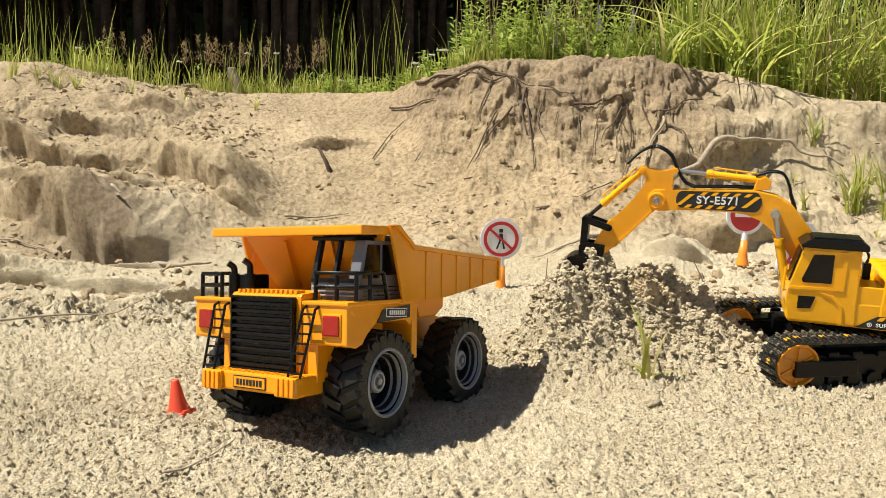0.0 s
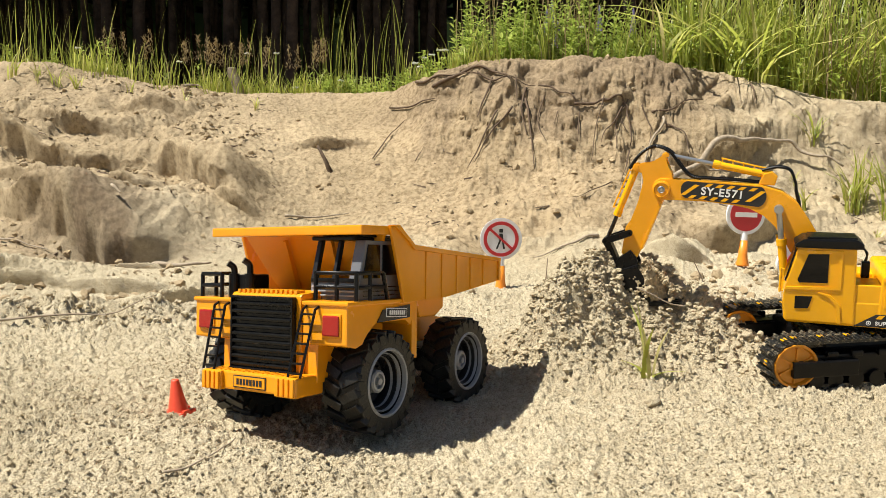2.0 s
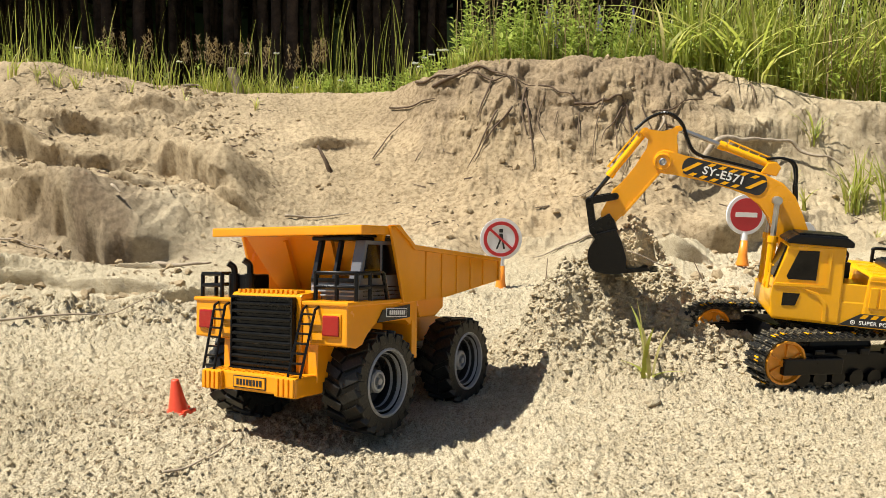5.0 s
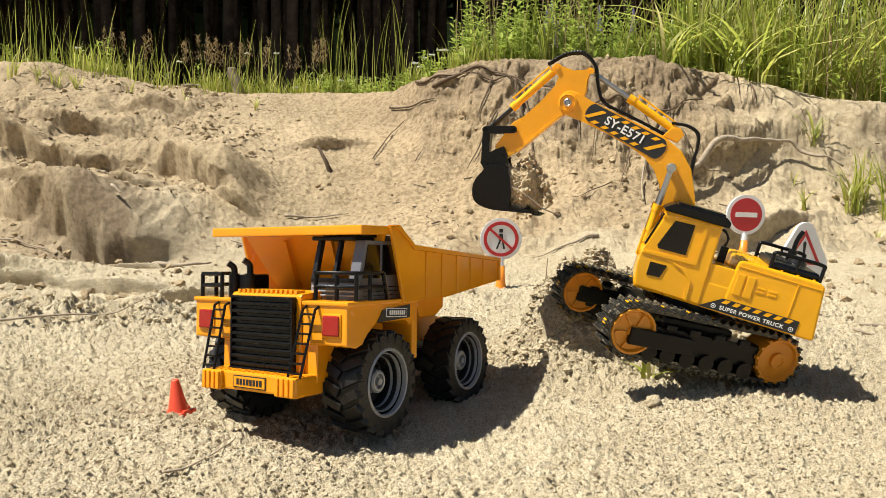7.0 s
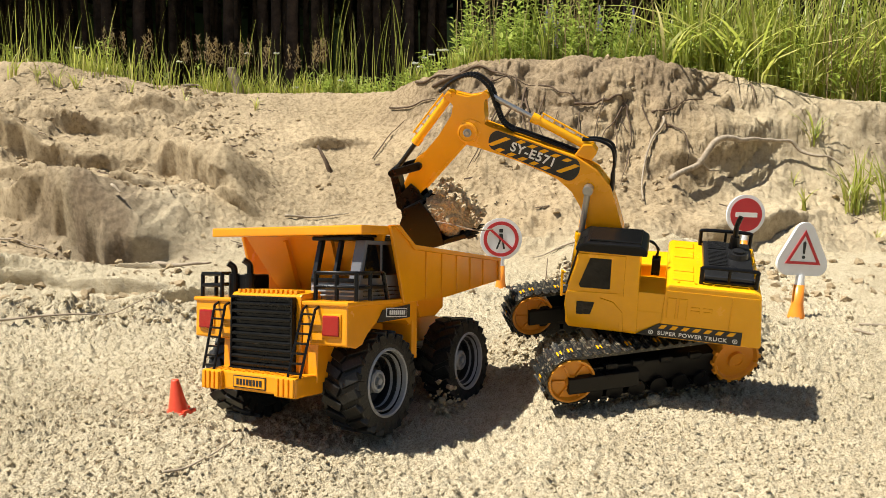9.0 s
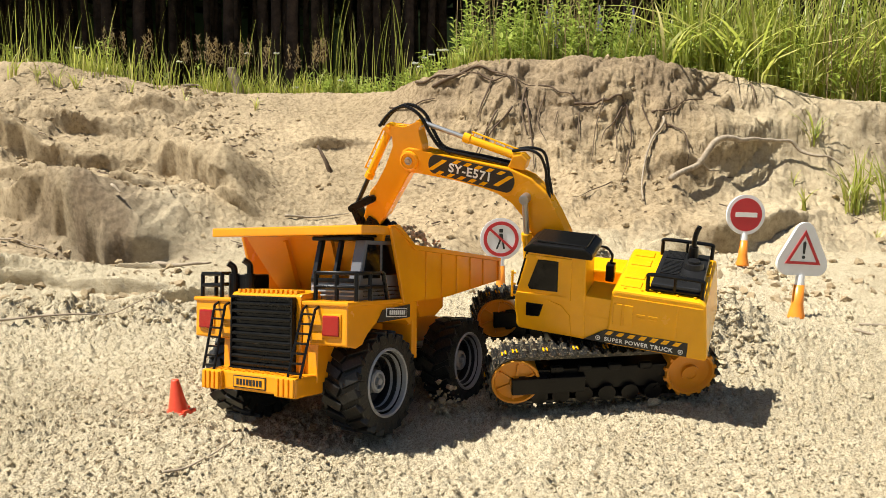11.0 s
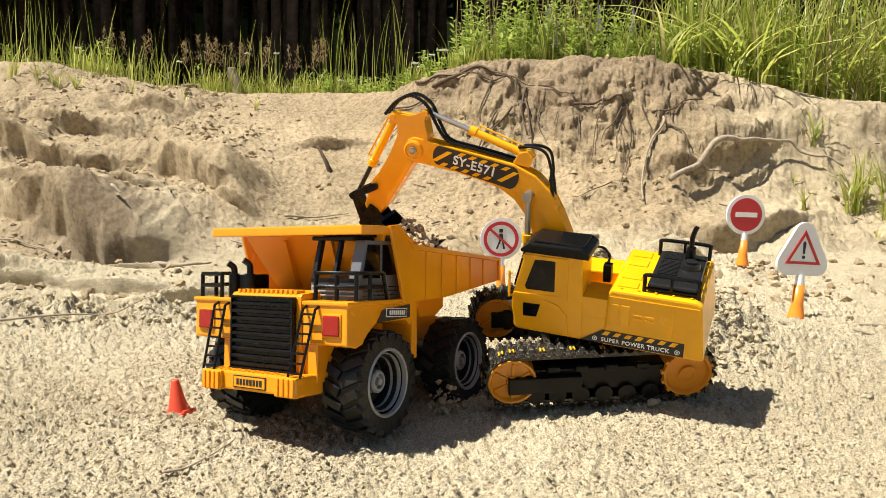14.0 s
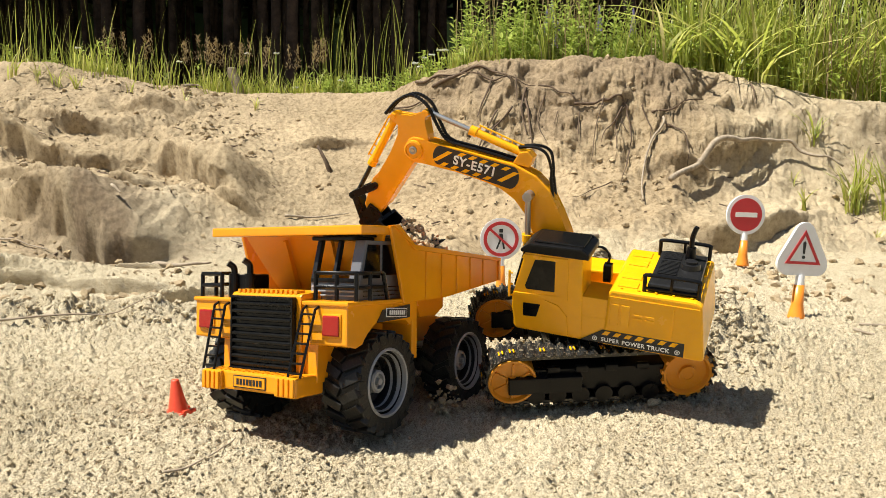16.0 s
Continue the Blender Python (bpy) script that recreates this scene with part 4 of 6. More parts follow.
    for sy in (1, -1):
        lathe(bm, [(0.0115, sy * 0.0095), (0.0112, sy * 0.0125), (0.0092, sy * 0.0132), (0.0088, sy * 0.0118), (0, sy * 0.0118)], 28, Matrix.Translation((0.1958, 0, 0.1310)))
    boom = part("boom", bm, YEL_B, e, "amber yellow bent boom")
    p["boom"] = boom
    for x, z, r, y1 in ((0.1958, 0.1310, 0.0046, 0.0138), (0.0565, 0.0978, 0.0054, 0.0215)):
        bm = bmesh.new()
        lathe(bm, [(0, -y1), (r * 0.45, -y1), (r * 0.5, -y1 + 0.001), (r * 0.8, -y1), (r, -y1 + 0.0006), (r, y1 - 0.0006), (r * 0.8, y1), (r * 0.5, y1 - 0.001), (r * 0.45, y1), (0, y1)], 18, Matrix.Translation((x, 0, z)))
        part("pin", bm, STEEL, boom, "grey screw-headed pin")
    # hazard sticker
    d = math.atan2(0.0171, 0.0971)
    c = Vector((0.1213, 0, 0.1213))
    F = Matrix.Translation((c.x, 0.0101, c.z)) @ Matrix.Rotation(-d, 4, "Y")
    for sy in (1, -1):
        G = Matrix.Diagonal((1, sy, 1, 1)) @ F
        bm = bmesh.new()
        o = [(0.0430 + 0.0080 * math.cos(a), 0.0110 * math.sin(a)) for a in np.linspace(-1.4, 1.4, 9)] + [(-0.0430 + 0.0090 * math.cos(a), 0.0128 * math.sin(a)) for a in np.linspace(math.pi - 1.4, math.pi + 1.4, 9)]
        prism(bm, o, 0, 0.0006, 0, G)
        st = part("sticker", bm, INK, boom, "black hazard sticker with yellow stripes")
        for k in (-3, -2, -1, 0, 1, 2, 3):
            x = 0.0132 * k
            lim = 0.0106 if abs(k) < 3 else 0.0075
            for lo, hi in (((-lim, -0.0062), (0.0062, lim)) if abs(k) < 3 else ((-lim, lim),)):
                bm = bmesh.new()
                prism(bm, [(x - 1.1 * lo - 0.0030, lo), (x - 1.1 * lo + 0.0030, lo), (x - 1.1 * hi + 0.0030, hi), (x - 1.1 * hi - 0.0030, hi)], 0.0004, 0.0009, 0, G)
                part("stripe", bm, YEL_E, st)
        if sy > 0:
            lettering("lettering", "SY-E571", 0.0140, PRINT, st, F @ Matrix.Translation((0, 0.0010, 0)) @ FACE, 1.1, 0.0003)
    # stick cylinder barrel rides on the boom; hoses
    bm = bmesh.new()
    for dy in (-0.0045, 0.0045):
        pts = spline([(0.0330, dy, 0.0700), (0.0330, dy, 0.0980), (0.0360, dy, 0.1180)], 6)
        tube(bm, pts, 0.0022, 8)
        pts = spline([(0.0740, dy * 0.6, 0.1465), (0.0560, dy, 0.1490), (0.0420, dy * 1.6, 0.1440), (0.0365, dy, 0.1280), (0.0360, dy, 0.1160)], 8)
        tube(bm, pts, lambda k: 0.0017 + 0.0004 * (int(k * 64) % 2), 8)
        pts = spline([(0.0740, dy, 0.1310), (0.1050, dy, 0.1365), (0.1480, dy, 0.1425)], 6)
        tube(bm, pts, 0.0017, 8)
    tube(bm, spline([(0.0330, 0.004, 0.0700), (0.0150, 0.006, 0.0300), (0.0100, 0.008, 0.0080)], 6), 0.0026, 8)
    part("hose", bm, BLACK, boom, "black ribbed hydraulic hose")
    bm = bmesh.new()
    for dy in (-0.0040, 0.0040):
        pts = spline([(0.1460, dy, 0.1412), (0.1600, dy, 0.1480), (0.1700, dy * 1.3, 0.1640), (0.1800, dy * 1.6, 0.1830), (0.1985, dy * 1.4, 0.1925), (0.2180, dy, 0.1850), (0.2340, dy, 0.1690)], 12)
        tube(bm, pts, lambda k: 0.0018 + 0.0005 * (int(k * 72) % 2), 8)
    for q in bm.verts:
        q.co -= Vector((0.1460, 0, 0.1412))
    p["hose"] = part("hose", bm, BLACK, e, "black ribbed hydraulic hose")
    # stick
    bm = bmesh.new()
    prism(bm, [(-0.0440, 0.0225), (-0.0400, 0.0262), (-0.0330, 0.0248), (-0.0213, 0.0300), (-0.0100, 0.0420), (-0.0070, 0.0485), (0.0000, 0.0470), (0.0000, 0.0400), (-0.0050, 0.0330), (0.0042, 0.0241), (0.0300, 0.0155), (0.0553, 0.0075), (0.0682, 0.0090), (0.0780, 0.0040), (0.1008, -0.0070), (0.1050, -0.0180), (0.0970, -0.0280), (0.0798, -0.0255), (0.0119, -0.0090), (-0.0155, -0.0080), (-0.0250, 0.0020), (-0.0320, 0.0170)], -0.0085, 0.0085, 0.0014)
    prism(bm, [(0.0119, -0.0070), (0.0798, -0.0235), (0.0798, -0.0270), (0.0119, -0.0105)], -0.0096, 0.0096, 0.0005)
    stick = part("stick", bm, YEL_B, e, "amber yellow stick arm")
    p["stick"] = stick
    for x, z in (PIN_U, PIN_V, PIN_A):
        bm = bmesh.new()
        rod(bm, (x, -0.0105, z), (x, 0.0105, z), 0.0030, n=14)
        part("pin", bm, YEL_B, stick)
    # bucket, drawn about its pin with the link pin straight ahead
    prof = [(0.0240, -0.0060), (0.0300, -0.0130), (0.0420, -0.0170), (0.0530, -0.0290), (0.0560, -0.0450), (0.0430, -0.0610), (0.0220, -0.0745), (-0.0050, -0.0905)]
    prof = [(q.x * 0.96, q.z * 0.94) for q in spline([(x, 0, z) for x, z in prof], 4)]
    bm = bmesh.new()
    W = 0.0205
    inn = [(x * 0.93 - 0.0006, z * 0.94 + 0.0005) for x, z in prof]
    prism(bm, prof + inn[::-1], -W, W)
    for s in (1, -1):
        prism(bm, [(-0.0010, -0.0170)] + prof[:-4] + [(0.0090, -0.0520), (0.0020, -0.0330)], *sorted((s * (W - 0.0012), s * (W + 0.0012))), 0.0005)
    prism(bm, [(-0.0010, -0.0160), (0.0240, -0.0060), (0.0250, -0.0090), (0.0000, -0.0200)], -W, W)
    for k in range(5):
        y = -W + 0.003 + (2 * W - 0.006) * k / 4
        prism(bm, [(-0.0040, -0.0825), (-0.0030, -0.0865), (-0.0130, -0.0915)], y - 0.0024, y + 0.0024)
    for s in (1, -1):
        prism(bm, [(-0.0060, 0.0050), (0.0060, 0.0060), (0.0240, 0.0060), (0.0290, 0.0000), (0.0280, -0.0120), (-0.0010, -0.0190), (-0.0060, -0.0060)], *sorted((s * 0.0092, s * 0.0125)), 0.0006)
    bucket = part("bucket", bm, BLACK, e, "black plastic digging bucket")
    p["bucket"] = bucket
    for x in (0.0, BK_J):
        bm = bmesh.new()
        rod(bm, (x, -0.0130, 0), (x, 0.0130, 0), 0.0030, n=12)
        part("pin", bm, BLACK, bucket)

    def bar(name, length, r, ys, mat):
        b = bmesh.new()
        for y0, y1 in ys:
            o = [(r * math.cos(a), r * math.sin(a)) for a in np.linspace(math.pi / 2, 1.5 * math.pi, 9)] + [(length + r * math.cos(a), r * math.sin(a)) for a in np.linspace(-math.pi / 2, math.pi / 2, 9)]
            prism(b, o, y0, y1, 0.0006)
        rod(b, (0, ys[0][0], 0), (0, ys[-1][1], 0), r * 0.55, n=10)
        rod(b, (length, ys[0][0], 0), (length, ys[-1][1], 0), r * 0.55, n=10)
        return part(name, b, mat, e, "black plastic link")
    p["link_ak"] = bar("link", LINK_AK, 0.0045, ((-0.0130, -0.0092), (0.0092, 0.0130)), BLACK)
    p["link_kj"] = bar("link", LINK_KJ, 0.0048, ((-0.0080, 0.0080),), BLACK)
    # cylinders: a barrel and a rod each, along their own x axis
    def barrel(name, length, r, y, guard):
        b = bmesh.new()
        for yy in y:
            rod(b, (0.0, yy, 0), (length, yy, 0), r, n=16)
            rod(b, (length - 0.008, yy, 0), (length, yy, 0), r * 1.22, n=16)
            rod(b, (-0.001, yy, 0), (0.006, yy, 0), r * 1.15, n=16)
            rod(b, (0, yy - r, 0), (0, yy + r, 0), r * 1.1, n=12)
            if guard:
                rod(b, (0.006, yy, r + 0.003), (length - 0.008, yy, r + 0.0045), 0.0010, n=6)
                for k in range(5):
                    x = 0.008 + (length - 0.018) * k / 4
                    rod(b, (x, yy, 0), (x, yy, r + 0.004), 0.0009, n=6)
        return part(name, b, YEL_E, e, "yellow hydraulic cylinder")

    def piston(name, length, r, y, mat):
        b = bmesh.new()
        for yy in y:
            rod(b, (0, yy, 0), (length, yy, 0), r, n=12)
            rod(b, (0, yy - r * 1.3, 0), (0, yy + r * 1.3, 0), r * 1.6, n=12)
        return part(name, b, mat, e, "grey piston rod")
    p["cyl_v"] = barrel("cylinder", 0.0720, 0.0046, (0.0,), True)
    p["rod_v"] = piston("piston_rod", 0.0500, 0.0028, (0.0,), DARKG)
    p["cyl_u"] = barrel("cylinder", 0.0700, 0.0046, (0.0,), True)
    p["rod_u"] = piston("piston_rod", 0.0620, 0.0028, (0.0,), STEEL)
    p["cyl_b"] = barrel("cylinder", 0.0600, 0.0050, (-0.0170, 0.0170), False)
    p["rod_b"] = piston("piston_rod", 0.0700, 0.0033, (-0.0170, 0.0170), STEEL)
    return p


EXC = excavator()


# ---- signs and cone ----
def post(parent, h0, h1):
    bm = bmesh.new()
    prof = [(0.0, 0.0), (0.0150, 0.0), (0.0150, 0.003), (0.0125, 0.012), (0.0100, 0.026), (0.0088, h0), (0.0, h0)]
    lathe(bm, [(r, z) for r, z in prof], 24, Matrix.Rotation(math.pi / 2, 4, "X"))
    part("post", bm, ORANGE, parent, "orange flared plastic post", None, True)
    bm = bmesh.new()
    lathe(bm, [(0.0, h0 - 0.004), (0.0082, h0 - 0.004), (0.0080, h0 + 0.004), (0.0070, h1), (0.0, h1)], 20, Matrix.Rotation(math.pi / 2, 4, "X"))
    part("neck", bm, WHITE, parent)


def disc(bm, r, y0, y1, cz, n=48):
    prism(bm, [(r * math.cos(2 * math.pi * k / n), cz + r * math.sin(2 * math.pi * k / n)) for k in range(n)], y0, y1, 0.0008)


def ring(bm, r0, r1, y0, y1, cz):
    lathe(bm, [(r0, y0), (r1, y0), (r1, y1), (r0, y1), (r0, y0)], 48, Matrix.Translation((0, 0, cz)))


def sign(kind, m, label):
    s = thing("toy_road_sign", label, "toy sign", m, "toy road signs")
    post(s, 0.060, 0.078)
    bm = bmesh.new()
    cz = 0.1195
    if kind == "triangle":
        pts = []
        for k in range(3):
            a = math.pi / 2 + 2 * math.pi * k / 3
            for b in np.linspace(a - 1.0, a + 1.0, 8):
                pts.append((0.0335 * math.cos(a) + 0.0200 * math.cos(b), cz - 0.005 + 0.0360 * math.sin(a) + 0.0200 * math.sin(b)))
        prism(bm, pts, -0.003, 0.003, 0.0012)
        plate = part("plate", bm, WHITE, s, "white rounded triangular plate")
        bm = bmesh.new()
        tri = lambda r: [(r * math.cos(math.pi / 2 + 2 * math.pi * k / 3), cz - 0.003 + r * math.sin(math.pi / 2 + 2 * math.pi * k / 3)) for k in range(3)]
        o, i = tri(0.0400), tri(0.0305)
        for k in range(3):
            j = (k + 1) % 3
            prism(bm, [o[k], o[j], i[j], i[k]], -0.0042, -0.0028)
        part("border", bm, RED, plate, "red triangular border")
        bm = bmesh.new()
        prism(bm, [(-0.0028, cz + 0.015), (0.0, cz + 0.0175), (0.0028, cz + 0.015), (0.0016, cz - 0.005), (-0.0016, cz - 0.005)], -0.0042, -0.0028)
        lathe(bm, [(0.0029, -0.0042), (0.0029, -0.0028), (0, -0.0028)], 16, Matrix.Translation((0, 0, cz - 0.0105)))
        lathe(bm, [(0.0029, -0.0042), (0, -0.0042)], 16, Matrix.Translation((0, 0, cz - 0.0105)))
        part("exclamation_mark", bm, INK, plate, "black exclamation mark")
        return s
    disc(bm, 0.0465, -0.003, 0.003, cz)
    plate = part("plate", bm, WHITE, s, "white round plate")
    bm = bmesh.new()
    if kind == "stop":
        disc(bm, 0.0385, -0.0040, -0.0028, cz)
        part("red_field", bm, RED, plate, "red round field")
        bm = bmesh.new()
        box(bm, -0.0265, 0.0265, -0.0048, -0.0036, cz - 0.0055, cz + 0.0055)
        part("bar", bm, PRINT, plate, "white bar")
    else:
        ring(bm, 0.0315, 0.0390, -0.0042, -0.0028, cz)
        t = Matrix.Translation((0, 0, cz)) @ Matrix.Rotation(radians(42), 4, "Y")
        box(bm, -0.032, 0.032, -0.0048, -0.0034, -0.0026, 0.0026, 0, t)
        part("red_ring", bm, RED, plate, "red ring with a slanted bar")
        bm = bmesh.new()
        prism(bm, [(-0.004, cz - 0.003), (0.005, cz - 0.003), (0.004, cz + 0.012), (-0.004, cz + 0.012)], -0.0040, -0.0028)
        prism(bm, [(-0.004, cz - 0.003), (0.000, cz - 0.003), (-0.008, cz - 0.022), (-0.012, cz - 0.022)], -0.0040, -0.0028)
        prism(bm, [(0.001, cz - 0.003), (0.005, cz - 0.003), (0.009, cz - 0.022), (0.005, cz - 0.022)], -0.0040, -0.0028)
        box(bm, -0.0042, 0.0042, -0.0040, -0.0028, cz + 0.0145, cz + 0.0225, 0.0012)
        part("black_mark", bm, INK, plate, "plain black mark of bars")
    return s


def cone_marker():
    x, y = -0.278, 0.755
    c = thing("traffic_cone", "small red-orange plastic toy traffic cone on sand", "toy cone", pose(x, y, CONE_Z, 3, -3, -28))
    bm = bmesh.new()
    box(bm, -0.0125, 0.0125, -0.0125, 0.0125, 0.0, 0.0042, 0.0012)
    for k in range(4):
        box(bm, 0.0085, 0.0130, -0.0040, 0.0040, 0.0030, 0.0060, 0.0008, Matrix.Rotation(k * math.pi / 2, 4, "Z"))
    part("base", bm, CONE, c)
    bm = bmesh.new()
    lathe(bm, [(0.0108, 0.0035), (0.0100, 0.006), (0.0040, 0.0365), (0.0034, 0.0378), (0.0, 0.0380)], 28, Matrix.Rotation(math.pi / 2, 4, "X"))
    part("cone_body", bm, CONE, c, "", None, True)
    c2 = copy_thing(c, pose(-0.262, 0.845, h1(-0.262, 0.845) + 0.010, 88, 0, 70))
    tagged(c2, "small red-orange toy traffic cone lying on its side")
    return c


CONE_Z = 0.034
cone_marker()


# ---- scooped sand ----
def lump(r, seed, n=3):
    bm = bmesh.new()
    bmesh.ops.create_icosphere(bm, subdivisions=n, radius=1)
    for v in bm.verts:
        d = v.co.normalized()
        k = 1 + 0.30 * noise.noise(d * 1.6 + Vector((seed, 0, 0))) + 0.16 * noise.noise(d * 5 + Vector((0, seed, 0))) + 0.13 * noise.noise(d * 11) + 0.08 * noise.noise(d * 24)
        v.co = Vector((d.x * r[0], d.y * r[1], d.z * r[2])) * k
    return bm


def scooped():
    bm = lump((0.025, 0.0200, 0.0275), 3.0, 5)
    bmesh.ops.translate(bm, verts=bm.verts, vec=(-0.004, 0, -0.052))
    rng = random.Random(5)
    for k in range(160):
        a, b = rng.uniform(-1.3, 1.3), rng.uniform(-1, 1)
        s = rng.uniform(0.001, 0.0036)
        g = bmesh.ops.create_icosphere(bm, subdivisions=1, radius=s, matrix=Matrix.Translation((-0.022 - 0.008 * math.cos(a) + rng.uniform(-0.003, 0.004), 0.022 * b, -0.052 + 0.034 * math.sin(a))))
        for v in g["verts"]:
            v.co += Vector((rng.uniform(-1, 1), rng.uniform(-1, 1), rng.uniform(-1, 1))) * s * 0.3
    return tagged(part("scooped_sand", bm, DAMP, None, "", None, False), "lump of damp clotted sand with a rootlet", "sand")


LOAD = scooped()


def spill(seed, n, spread):
    """A loose handful of crumbs that drops from the bucket."""
    rng = random.Random(seed)
    bm = bmesh.new()
    for k in range(n):
        c = Vector((rng.gauss(0, spread[0]), rng.gauss(0, spread[1]), rng.gauss(0, spread[2])))
        r = 0.0008 + 0.0026 * rng.random() ** 2.5
        g = bmesh.ops.create_icosphere(bm, subdivisions=1, radius=r, matrix=Matrix.Translation(c))
        for v in g["verts"]:
            v.co += Vector((rng.uniform(-1, 1), rng.uniform(-1, 1), rng.uniform(-1, 1))) * r * 0.35
    return tagged(part("spilled_sand", bm, DAMP), "damp crumbs of sand spilling from the bucket", "sand", "spilled sand", "stuff")


SPILLS = [(spill(41, 110, (0.008, 0.006, 0.018)), 8.20, 0.000, 0.775), (spill(42, 110, (0.008, 0.006, 0.018)), 8.28, 0.006, 0.780), (spill(43, 90, (0.007, 0.006, 0.014)), 8.36, -0.004, 0.770)]
bm = bmesh.new()
tube(bm, spline([(0.004, 0.0235, -0.045), (-0.008, 0.0255, -0.062), (-0.020, 0.024, -0.085), (-0.034, 0.020, -0.100)], 6), 0.0008, 6)
part("rootlet", bm, DRYWOOD, LOAD, "thin pale rootlet")
sign("stop", pose(0.700, 1.71, 0.086, 0, 2, 6), "round red toy sign with a white bar, stuck in sand")
sign("walk", pose(0.128, 1.62, 0.036, 0, 0, 4), "round white toy sign with a red ring, stuck in sand")
sign("triangle", pose(0.622, 1.28, 0.040, 0, 4, 10), "white triangular toy warning sign stuck in sand")


# ---- loose clods ----
def clod_shape(sub, seed):
    bm = bmesh.new()
    bmesh.ops.create_icosphere(bm, subdivisions=sub, radius=1)
    for v in bm.verts:
        d = v.co.normalized()
        v.co = d * (1 + 0.55 * noise.noise(d * 1.5 + Vector((seed, 2, 0))) + 0.45 * noise.noise(d * 4.1 + Vector((0, seed, 5))))
    vs = np.array([v.co[:] for v in bm.verts])
    fs = np.array([[v.index for v in f.verts] for f in bm.faces])
    bm.free()
    return vs, fs


def scatter(name, label, xs, ys, sizes, mat, sub, seed, sink=0.25):
    """Many clods of one kind in one mesh."""
    rng = np.random.default_rng(seed)
    shapes = [clod_shape(sub, seed * 3.1 + k * 1.7) for k in range(7)]
    zs = height(xs, ys)
    V, F, base = [], [], 0
    for x, y, z, s in zip(xs, ys, zs, sizes):
        v, f = shapes[rng.integers(7)]
        q = Euler(rng.uniform(0, 6.28, 3)).to_matrix()
        m = np.array(q) * s * rng.uniform(0.75, 1.25, 3)[:, None]
        w = v @ m.T
        w[:, 2] *= 0.8
        V.append(w + (x, y, z + s * (0.5 - sink)))
        F.append(f + base)
        base += len(v)
    me = bpy.data.meshes.new(name)
    me.from_pydata(np.vstack(V).tolist(), [], np.vstack(F).tolist())
    me.update()
    ob = finish(name, me, mat, smooth=False)
    return tagged(ob, label, "sand clods", kind="stuff")


def around(rng, n, cx, cy, sx, sy):
    return cx + sx * rng.standard_normal(n), cy + sy * rng.standard_normal(n)


def loose_sand():
    rng = np.random.default_rng(11)
    parts_x, parts_y, parts_s = [], [], []
    for n, cx, cy, sx, sy, lo, hi in ((5200, 0.25, 1.01, 0.085, 0.045, 0.0007, 0.0050), (1500, 0.17, 0.955, 0.06, 0.035, 0.0007, 0.0042), (800, 0.33, 0.965, 0.07, 0.03, 0.0007, 0.0048),
                                      (700, -0.62, 1.23, 0.20, 0.03, 0.0010, 0.0065), (120, 0.62, 1.20, 0.16, 0.06, 0.001, 0.005), (120, 0.45, 1.25, 0.2, 0.1, 0.001, 0.005), (160, 0.10, 0.93, 0.03, 0.03, 0.0015, 0.005)):
        x, y = around(rng, n, cx, cy, sx, sy)
        parts_x.append(x), parts_y.append(y), parts_s.append(lo + (hi - lo) * rng.random(n) ** 3.2)
    scatter("pile_clods", "loose crumbled clods of turned sand on the pile", np.concatenate(parts_x), np.concatenate(parts_y), np.concatenate(parts_s), CLOD, 2, 2)
    # crumbs strewn over the near floor
    n = 52000
    y = 0.46 + 1.0 * rng.random(n) ** 1.6
    x = (rng.random(n) * 2 - 1) * 0.70 * y
    keep = fractal(x, y, 5, 3, 81) + 0.5 * rng.standard_normal(n) > -0.25
    keep &= ~((np.abs(x + 0.06) < 0.16) & (np.abs(y - 0.80) < 0.16) & (rng.random(n) < 0.5))
    x, y = x[keep], y[keep]
    scatter("sand_crumbs", "fine crumbs of dry sand strewn over the floor", x, y, 0.0006 + 0.0015 * rng.random(len(x)) ** 2.6, CLOD, 1, 4, 0.1)
    # lumps on the slopes: many on the broken sides, few in the smooth bowl between
    n = 15000
    y = 1.45 + 2.0 * rng.random(n)
    x = (rng.random(n) * 2 - 1) * 0.64 * y
    az = x / y
    keep = fractal(x, y, 2.2, 3, 83) + 0.35 * rng.standard_normal(n) - 0.8 * ((az > -0.3) & (az < 0.0)) - 0.3 * (az > 0.0) > 0.0
    x, y = x[keep], y[keep]
    y = y - overhang(x, y, height(x, y))
    scatter("slope_lumps", "lumps and crumbs of sand on the bank", x, y, 0.0018 + 0.0125 * rng.random(len(x)) ** 5, SAND_LUMP, 1, 6, 0.35)
    for x, y, s in ((0.338, 0.922, 0.008), (0.362, 0.935, 0.009), (0.385, 0.952, 0.008), (0.300, 0.915, 0.006), (0.318, 0.935, 0.007), (0.405, 0.965, 0.008), (0.285, 0.905, 0.006), (0.228, 0.780, 0.009), (0.275, 0.925, 0.009)):
        bm = lump((s, s * 0.9, s * 0.75), x * 40, 3)
        o = part("sand_clod", bm, CLOD, None, "", pose(x, y, h1(x, y) + s * 0.45, 0, 0, x * 900), True)
        tagged(o, "rounded clod of crumbly sand on the floor", "sand clod", "clods by the pile")


loose_sand()


